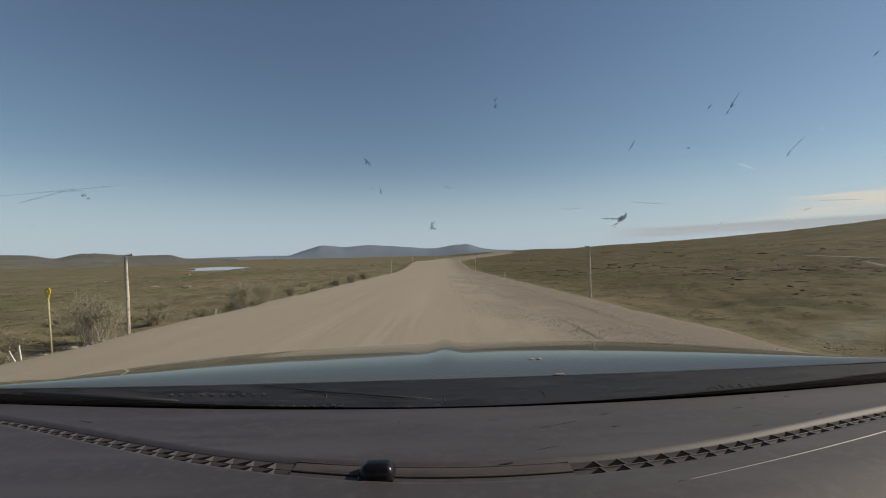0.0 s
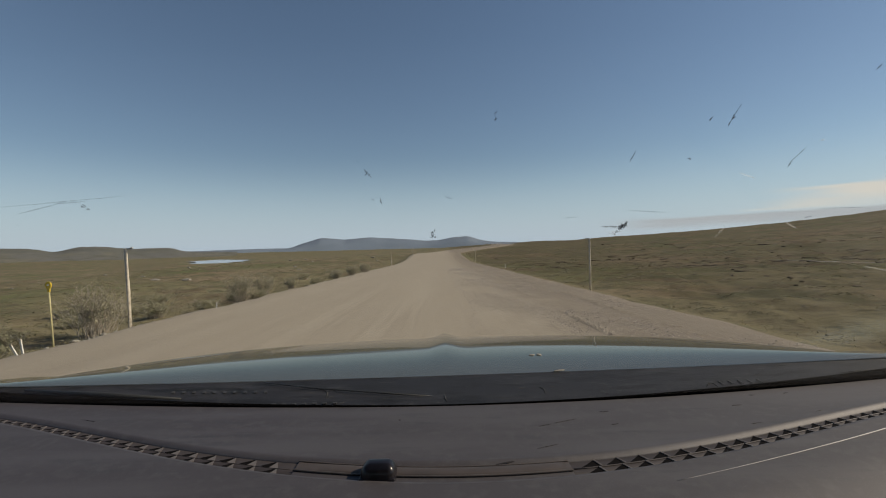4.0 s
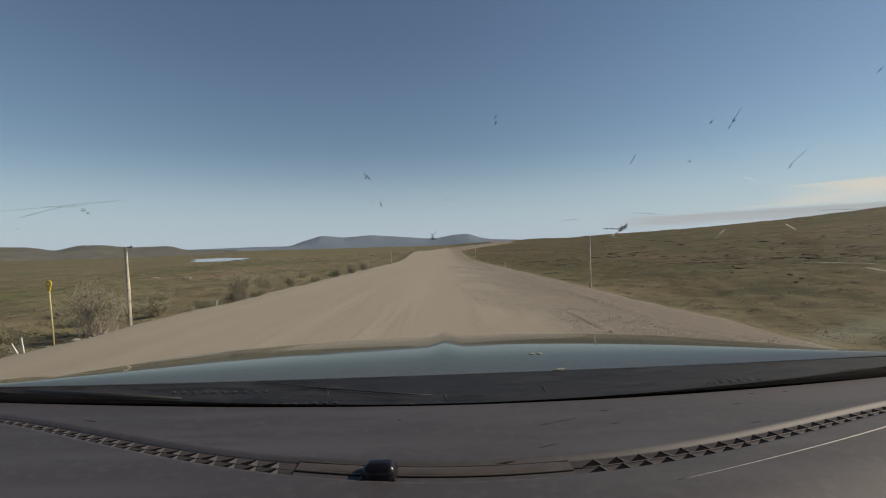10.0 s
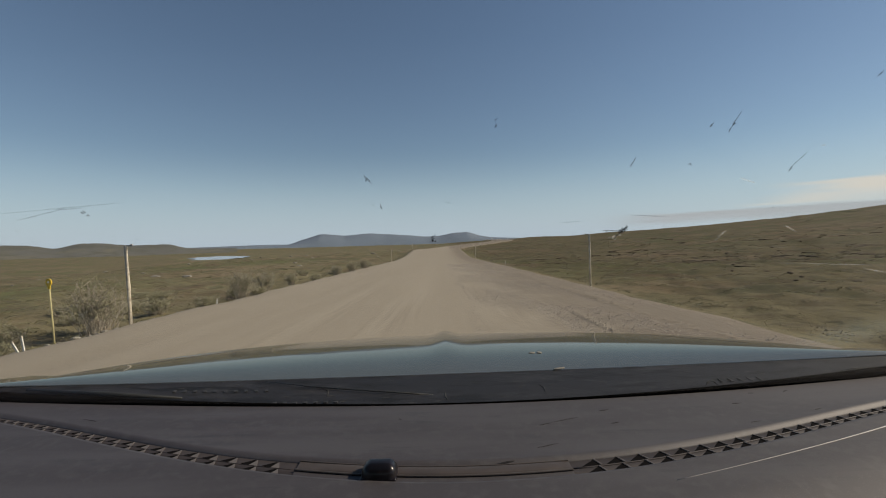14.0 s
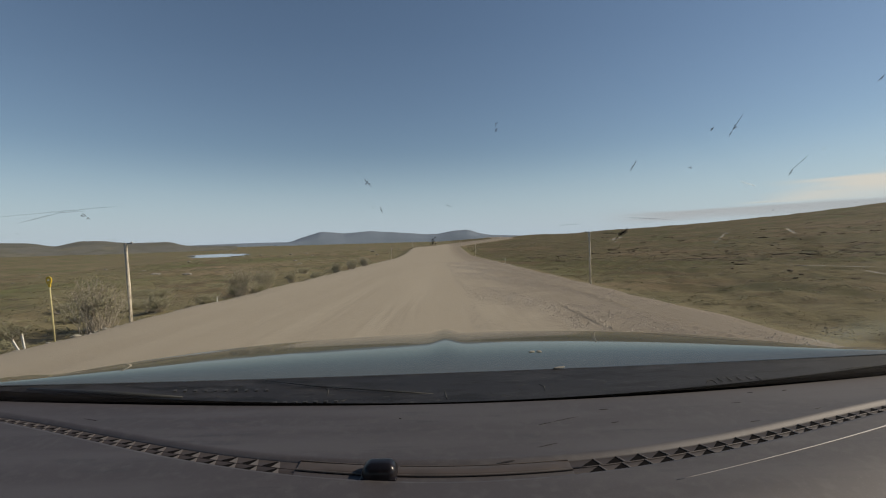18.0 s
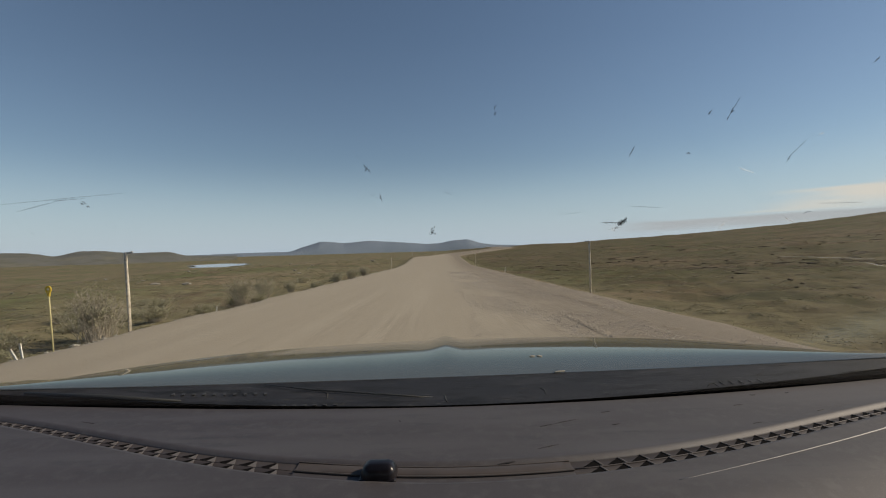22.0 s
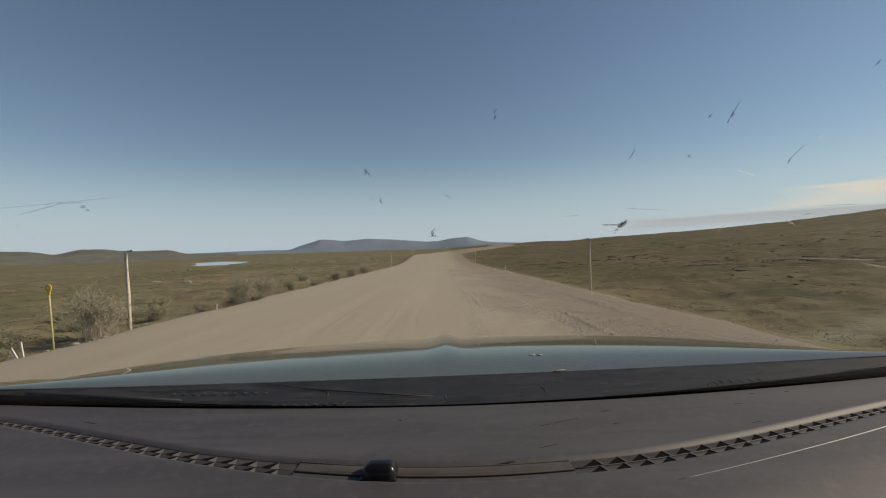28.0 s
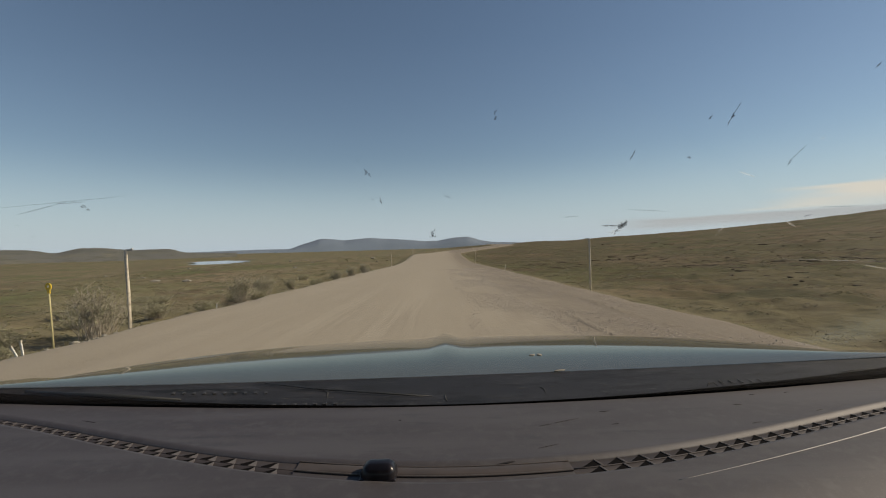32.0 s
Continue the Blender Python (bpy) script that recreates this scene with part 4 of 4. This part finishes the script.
POLES = [(-1, 10.6, 0.35, 1.88, -2), (1, 17.8, 0.26, 2.0, 0)]
pole_rnd = random.Random(3)
for k in range(-4, 10):                     # a pole every 56 m on each side, staggered
    for side_, y in ((-1, 10.6 + 56 * k), (1, 17.8 + 56.4 * k)):
        if k != 0:
            POLES.append((side_, y, pole_rnd.uniform(0.1, 0.4), pole_rnd.uniform(1.65, 2.1), pole_rnd.uniform(-2.5, 2.5)))
for side_, y, off, height, lean in POLES:
    snow_pole(pose(*verge(side_, y, off), 0, lean, 0), height, -side_)
for side_, y, off, height, rx, ry in (
        (-1, 8.2, 0.75, 0.26, 0, -30), (-1, 8.03, 0.5, 0.30, 0, -9), (-1, 15.0, 0.5, 0.22, 0, 3), (1, 42, 0.4, 0.5, 0, 2),
        (-1, 104, 0.4, 0.35, 0, 4), (-1, 176, 0.3, 0.4, 0, 0), (-1, 192, 0.3, 0.35, 0, 4), (-1, 204, 0.3, 0.45, 0, 1),
        (-1, 207, 0.3, 0.45, 0, -2), (1, 200, 0.4, 0.65, 0, 2), (1, 206, 0.3, 0.7, 0, -3), (1, 214, 0.4, 0.6, 0, 2), (1, 197, 0.6, 0.9, 0, 8),
        (-1, 228, 0.5, 0.55, 0, 0), (-1, 226, 0.3, 0.3, 0, 6), (-1, 405, 1.2, 0.4, 0, 0), (-1, 415, 0.8, 0.45, 0, 3), (-1, 412, 0.3, 0.3, 0, -3),
        (-1, -126, 2.5, 0.6, 0, 0), (-1, -96, 1.5, 0.4, 0, 2), (-1, -92, 0.8, 0.35, 0, -3), (-1, -60, 1.0, 0.4, 0, 0), (-1, -40, 0.5, 0.35, 0, 3)):
    stake(pose(*verge(side_, y, off), rx, ry, 0), height)

# the yellow marker
mx, my, mz = verge(-1, 8.44, 0.31)
marker = empty("yellow_marker", pose(mx, my, mz, 0, -3, 0))
bm = bmesh.new()
tube(bm, [(0, 0, -0.25), (0, 0, 0.6), (0, 0, 1.12)], [0.016, 0.015, 0.014], 10)
part("post", bm, material("marker_post_paint", (0.56, 0.48, 0.24), 0.7, tints=((15, (0.44, 0.37, 0.2), 0.45, 0.6),)), marker, smooth=True)
bm = bmesh.new()
bmesh.ops.create_cone(bm, cap_ends=True, segments=24, radius1=0.052, radius2=0.052, depth=0.025, matrix=pose(0, 0, 1.16, 90, 0, 0) @ Matrix.Diagonal((1, 1.35, 1, 1)))
part("disc", bm, YELLOW, marker, "bright yellow oval plate")
bm = bmesh.new()
bmesh.ops.create_cone(bm, cap_ends=True, segments=20, radius1=0.018, radius2=0.018, depth=0.006, matrix=pose(0, -0.0145, 1.165, 90, 0, 0) @ Matrix.Diagonal((1, 1.1, 1, 1)))
part("face", bm, STAKE_WHITE, marker, "faded white face")
bm = bmesh.new()
box(bm, (0.05, 0.03, 0.07), (0, 0, 1.07), 0.008)
part("neck", bm, YELLOW, marker)
tagged(marker, "yellow oval marker plate on a thin post", "road marker")


# willow bushes
def bush(x, y, height, spread, seed, leafy):
    rnd = random.Random(seed)
    b = empty("willow_bush", pose(x, y, ground_at(x, y) - 0.04))
    bm = bmesh.new()
    lv_, lf_ = [], []
    for _ in range(74):
        a, tilt = rnd.uniform(0, 2 * math.pi), rnd.uniform(0.05, 0.75)
        h = height * rnd.uniform(0.55, 1.0)
        base = Vector((rnd.gauss(0, spread * 0.16), rnd.gauss(0, spread * 0.16), -0.05))
        tip = base + Vector((math.cos(a) * tilt * spread, math.sin(a) * tilt * spread, h))
        midp = base.lerp(tip, 0.5) + Vector((rnd.gauss(0, 0.05), rnd.gauss(0, 0.05), 0.04)) * height
        tube(bm, [base, midp, tip], [0.009, 0.006, 0.003], 4)
        for _ in range(5):
            p = midp.lerp(tip, rnd.uniform(-0.3, 0.95))
            q = p + Vector((rnd.gauss(0, 0.12), rnd.gauss(0, 0.12), rnd.uniform(0.03, 0.2))) * height
            tube(bm, [p, q], [0.005, 0.002], 3)
            for _ in range(leafy):
                c = p.lerp(q, rnd.uniform(0.2, 1.1)) + Vector((rnd.gauss(0, 0.03), rnd.gauss(0, 0.03), rnd.gauss(0, 0.03)))
                u = Vector((rnd.gauss(0, 1), rnd.gauss(0, 1), rnd.gauss(0, 1))).normalized()
                w = u.orthogonal().normalized()
                s = rnd.uniform(0.014, 0.032)
                n = len(lv_)
                lv_ += [c - u * s, c + w * s * 0.45, c + u * s, c - w * s * 0.45]
                lf_.append((n, n + 1, n + 2, n + 3))
    part("stems", bm, TWIG, b)
    mesh_object("leaves", lv_, lf_, LEAF_GREY, b)
    return tagged(b, "grey half-bare willow bush beside the road", "bush", "willow bushes along the verge")


for k, (x, y, h, s, leafy) in enumerate(((-8.7, 11.4, 1.5, 0.85, 6), (-9.3, 12.4, 1.2, 0.85, 6), (-9.0, 20.4, 1.4, 0.9, 7), (-8.9, 22.4, 1.3, 0.9, 6),
                                         (-8.4, 36.0, 0.95, 0.7, 6), (-8.2, 41.0, 1.0, 0.8, 6), (-8.1, 47.0, 1.1, 0.9, 6), (-8.7, 51.0, 1.0, 0.9, 6),
                                         (-10.7, 27.5, 0.6, 0.7, 7), (-9.8, 29.5, 0.8, 0.7, 7), (-12.7, 33.0, 0.6, 0.8, 7), (-11.3, 14.0, 0.45, 0.7, 7), (-14.4, 17.5, 0.45, 0.8, 7),
                                         (-9.5, 9.6, 0.4, 0.6, 8), (-10.7, 11.0, 0.5, 0.7, 8), (-12.5, 12.2, 0.45, 0.8, 8), (-9.8, 15.6, 0.6, 0.7, 8),
                                         (-11.5, 17.0, 0.5, 0.8, 8), (-8.9, 17.2, 0.55, 0.6, 8), (-13.1, 21.0, 0.5, 0.9, 8), (-8.8, 21.6, 0.6, 0.6, 8),
                                         (-10.5, 23.0, 0.55, 0.8, 8), (-8.9, 32.0, 0.6, 0.7, 8), (-11.9, 39.0, 0.6, 0.9, 8), (-10.3, 44.0, 0.7, 0.9, 8),
                                         (-9.9, 58.0, 0.8, 1.0, 8), (-13.9, 28.0, 0.45, 0.9, 8), (-15.9, 24.0, 0.4, 0.9, 8), (-13.5, 9.8, 0.35, 0.8, 8))):
    bush(x, y, h, s, 40 + k, leafy)


# heath: uncountable low shrubs and grass
def scatter(name, label, category, mat, count, seed, near, far, lo, hi, blades, size, tall=0.5, east=0):
    r = np.random.RandomState(seed)
    verts, faces = [], []
    out = r.uniform(0, 1, (count, 6))
    dist = near * (far / near) ** out[:, 0]
    ang = np.radians(-62 + 124 * out[:, 1])
    px, py = dist * np.sin(ang), dist * np.cos(ang)
    d = px - road_x(py)
    edge = np.abs(d) - ROAD_HALF
    patch = lumps(px * 0.45, py, 11.0, seed + 5) * 0.75 + 0.35 * lumps(px, py, 3.5, seed + 9)
    ok = (edge > lo) & (edge < hi) & (patch > -0.25) & ((d < 0) | (patch + 0.05 * np.maximum(dist - 24, -8) > -0.1)) & ((d > 0) | (east == 0)) & ((d < 0) | (out[:, 2] < 0.4 + 0.6 * smooth_step(34, 48, dist + 6 * patch)))
    px, py, dist = px[ok], py[ok], dist[ok]
    pz = land_z(px, py)
    for x, y, z, dd in zip(px, py, pz, dist):
        s = size * r.uniform(0.6, 1.5) * (1 + dd / 60.0)
        q = r.normal(0, 1, (blades, 3, 3))
        for (ax, ay, az), e1, e2 in q:
            ln = math.sqrt(ax * ax + ay * ay + az * az) + 1e-6
            k = r.uniform(0.7, 1.0)
            cx_, cy_, cz_ = x + ax / ln * s * k, y + ay / ln * s * k, z + abs(az) / ln * s * tall * k
            w = s * 0.09
            n = len(verts)
            verts += [(cx_ + e1[0] * w, cy_ + e1[1] * w, cz_ + abs(e1[2]) * w * tall), (cx_ + e2[0] * w, cy_ + e2[1] * w, cz_ - abs(e2[2]) * w * 0.3),
                      (cx_ - (e1[0] + e2[0]) * w * 0.6, cy_ - (e1[1] + e2[1]) * w * 0.6, cz_)]
            faces.append((n, n + 1, n + 2))
    return tagged(mesh_object(name, verts, faces, mat), label, category, kind="stuff")


scatter("heath_shrubs", "dense low olive dwarf shrubs over the tundra", "shrubs", LEAF_OLIVE, 5600, 11, 6, 150, 1.3, 120, 84, 0.17, 0.36)
scatter("dark_heath", "dark brown crowberry heath in hummocky patches", "shrubs", LEAF_DARK, 1100, 17, 9, 200, 0.7, 180, 50, 0.15, 0.4, 1)
scatter("brown_heath", "low brown heath clumps over the tundra", "shrubs", LEAF_BROWN, 3400, 12, 6, 160, 1.6, 140, 58, 0.16, 0.36)
scatter("straw_grass", "dry straw-coloured grass tufts along the verge", "grass", LEAF_STRAW, 6500, 13, 5, 90, 0.3, 45, 20, 0.06, 1.3)

# low dark peat banks across the eastern moor
rnd = random.Random(21)
bm = bmesh.new()
for _ in range(900):
    az = rnd.uniform(9, 56)
    band = 50 + 5 * math.sin(az * 0.35) + 3 * math.sin(az * 1.1)
    dist = rnd.choice((rnd.gauss(band, 2.5), rnd.gauss(band + 16, 7), 26 * 7.0 ** rnd.random()))
    x, y = dist * math.sin(radians(az)), dist * math.cos(radians(az))
    if dist < 24 or x - float(road_x(y)) < ROAD_HALF + 7 or lumps(x, y, 17.0, 31) < -0.15:
        continue
    grow = 0.35 + dist / 130.0
    bmesh.ops.create_icosphere(bm, subdivisions=1, radius=1.0, matrix=pose(x, y, ground_at(x, y) - 0.02, 0, 0, rnd.gauss(-az, 14))
                               @ Matrix.Diagonal((0.18 * 7.0 ** rnd.random() * grow, rnd.uniform(0.15, 0.4) * grow, rnd.uniform(0.05, 0.14) * grow, 1)))
for v in bm.verts:
    v.co += Vector((noise.noise(v.co * 1.3), noise.noise(v.co * 1.3 + Vector((9, 0, 0))), 0.35 * noise.noise(v.co * 1.7 + Vector((0, 9, 0))))) * 0.22
tagged(part("peat_banks", bm, PEAT), "low dark peat banks showing through the moor", "peat", kind="stuff")

# pale boulders on the moor
rnd = random.Random(5)
bm = bmesh.new()
for _ in range(60):
    x, y = rnd.uniform(-95, -14), rnd.uniform(30, 170)
    s = rnd.uniform(0.15, 0.5)
    bmesh.ops.create_icosphere(bm, subdivisions=1, radius=s, matrix=pose(x, y, ground_at(x, y) + s * 0.15, 0, 0, rnd.uniform(0, 180)) @ Matrix.Diagonal((1.5, 1, 0.5, 1)))
tagged(part("scattered_stones", bm, ROCK), "pale flat stones lying in the tundra", "stones", kind="stuff")

# a spill of gravel and stones over the verge
rnd = random.Random(9)
bm = bmesh.new()
for _ in range(60):
    y = rnd.uniform(7.2, 13.5)
    x, y, z = verge(-1, y, rnd.uniform(0.1, 1.7) * rnd.uniform(0.4, 1))
    q = rnd.uniform(0.02, 0.07)
    bmesh.ops.create_icosphere(bm, subdivisions=1, radius=q, matrix=pose(x, y, z + q * 0.2, 0, 0, rnd.uniform(0, 180)) @ Matrix.Diagonal((1.3, 1, 0.7, 1)))
tagged(part("stone_spill", bm, ROCK), "spill of pale stones down the road's edge", "stones", kind="stuff")


def boulder(x, y, z, size, label, mat, seed):
    bm = bmesh.new()
    bmesh.ops.create_icosphere(bm, subdivisions=2, radius=size, matrix=Matrix.Diagonal((1.2, 0.9, 0.85, 1)))
    for v in bm.verts:
        v.co *= 1 + 0.25 * noise.noise(v.co / size * 1.1 + Vector((seed, 0, 0)))
    rock = part("boulder", bm, mat)
    rock.matrix_world = pose(x, y, z + size * 0.35, 0, 0, seed * 40)
    return tagged(rock, label, "rock")


boulder(*verge(1, 198, 0.9), 0.24, "rounded grey boulder at the foot of the road bank", ROCK, 2)
boulder(*verge(-1, 199, 3.2), 0.14, "pale small boulder lying in the tundra", STAKE_WHITE, 3)
boulder(float(road_x(317)) + 3.9, 317, float(road_z(317)), 0.10, "loose stone lying on the gravel road", ROCK, 4)
boulder(*verge(1, 372, 2.2), 0.12, "whitish stone in the heath beside the road", STAKE_WHITE, 5)


# a gravel apron where a track leaves the road
def apron_point(u, v):
    y = 156 + 17 * u
    x = float(road_x(y)) - ROAD_HALF - 0.2 - 6.5 * v * (0.35 + 0.65 * math.sin(math.pi * min(max(u, 0), 1)))
    return (x, y, max(float(land_z(x, y)) + 0.05, float(road_z(y)) - 0.12 - 0.45 * v))


apron = mesh_object("gravel_apron", *sheet(apron_point, span(0, 1, 21), span(0, 1, 9), 0.3), GRAVEL, smooth=True)
tagged(apron, "rough gravel apron spilling from the road onto tundra", "ground", kind="structure")

# loose gravel on the road
r = np.random.RandomState(8)
verts, faces = [], []
for _ in range(36000):
    y = 5.0 * 9.0 ** r.uniform(0, 1)
    u = r.choice((r.normal(2.6, 0.8), r.uniform(-6.0, 6.0), r.normal(4.6, 0.8)), p=(0.5, 0.3, 0.2))
    if abs(u) > 6.1:
        continue
    x, z = float(road_x(y)) + u, road_point(u, y)[2]
    s = (0.0055 if u > 1.2 else 0.0032) * 3.2 ** r.uniform(0, 1) ** 2 * (1 + 0.05 * y)
    n = len(verts)
    j = r.uniform(0.6, 1.3, 6) * s
    verts += [(x - j[0], y, z), (x, y - j[1], z), (x + j[2], y, z), (x, y + j[3], z), (x, y, z + j[4] * 0.6)]
    faces += [(n, n + 1, n + 4), (n + 1, n + 2, n + 4), (n + 2, n + 3, n + 4), (n + 3, n, n + 4)]
tagged(mesh_object("loose_gravel", verts, faces, STONE), "loose pebbles strewn over the gravel road", "gravel", kind="stuff")

# low windrows of loose gravel left by the grader
for u0, wide, high in ((1.75, 0.12, 0.010), (2.75, 0.2, 0.006), (3.55, 0.18, 0.014), (4.9, 0.5, 0.02)):
    ys = np.geomspace(4.6, 70, 330)
    verts, faces = [], []
    offs = (-1, -0.6, -0.2, 0.2, 0.6, 1)
    for y in ys:
        wob = 0.03 * math.sin(y * 0.021 + u0 * 3) + r.normal(0, 0.006)
        for o in offs:
            x = float(road_x(y)) + u0 + wob + o * wide * 0.5
            verts.append((x, y, road_point(u0 + wob + o * wide * 0.5, y)[2] - 0.004 + (1 - o * o) * high * max(0.1, r.normal(0.6, 0.45))))
    for j in range(len(ys) - 1):
        for i in range(5):
            a = j * 6 + i
            faces.append((a, a + 1, a + 7, a + 6))
    tagged(mesh_object("gravel_windrow", verts, faces, GRAVEL), "low ragged ridge of loose gravel along the road", "gravel", kind="stuff")
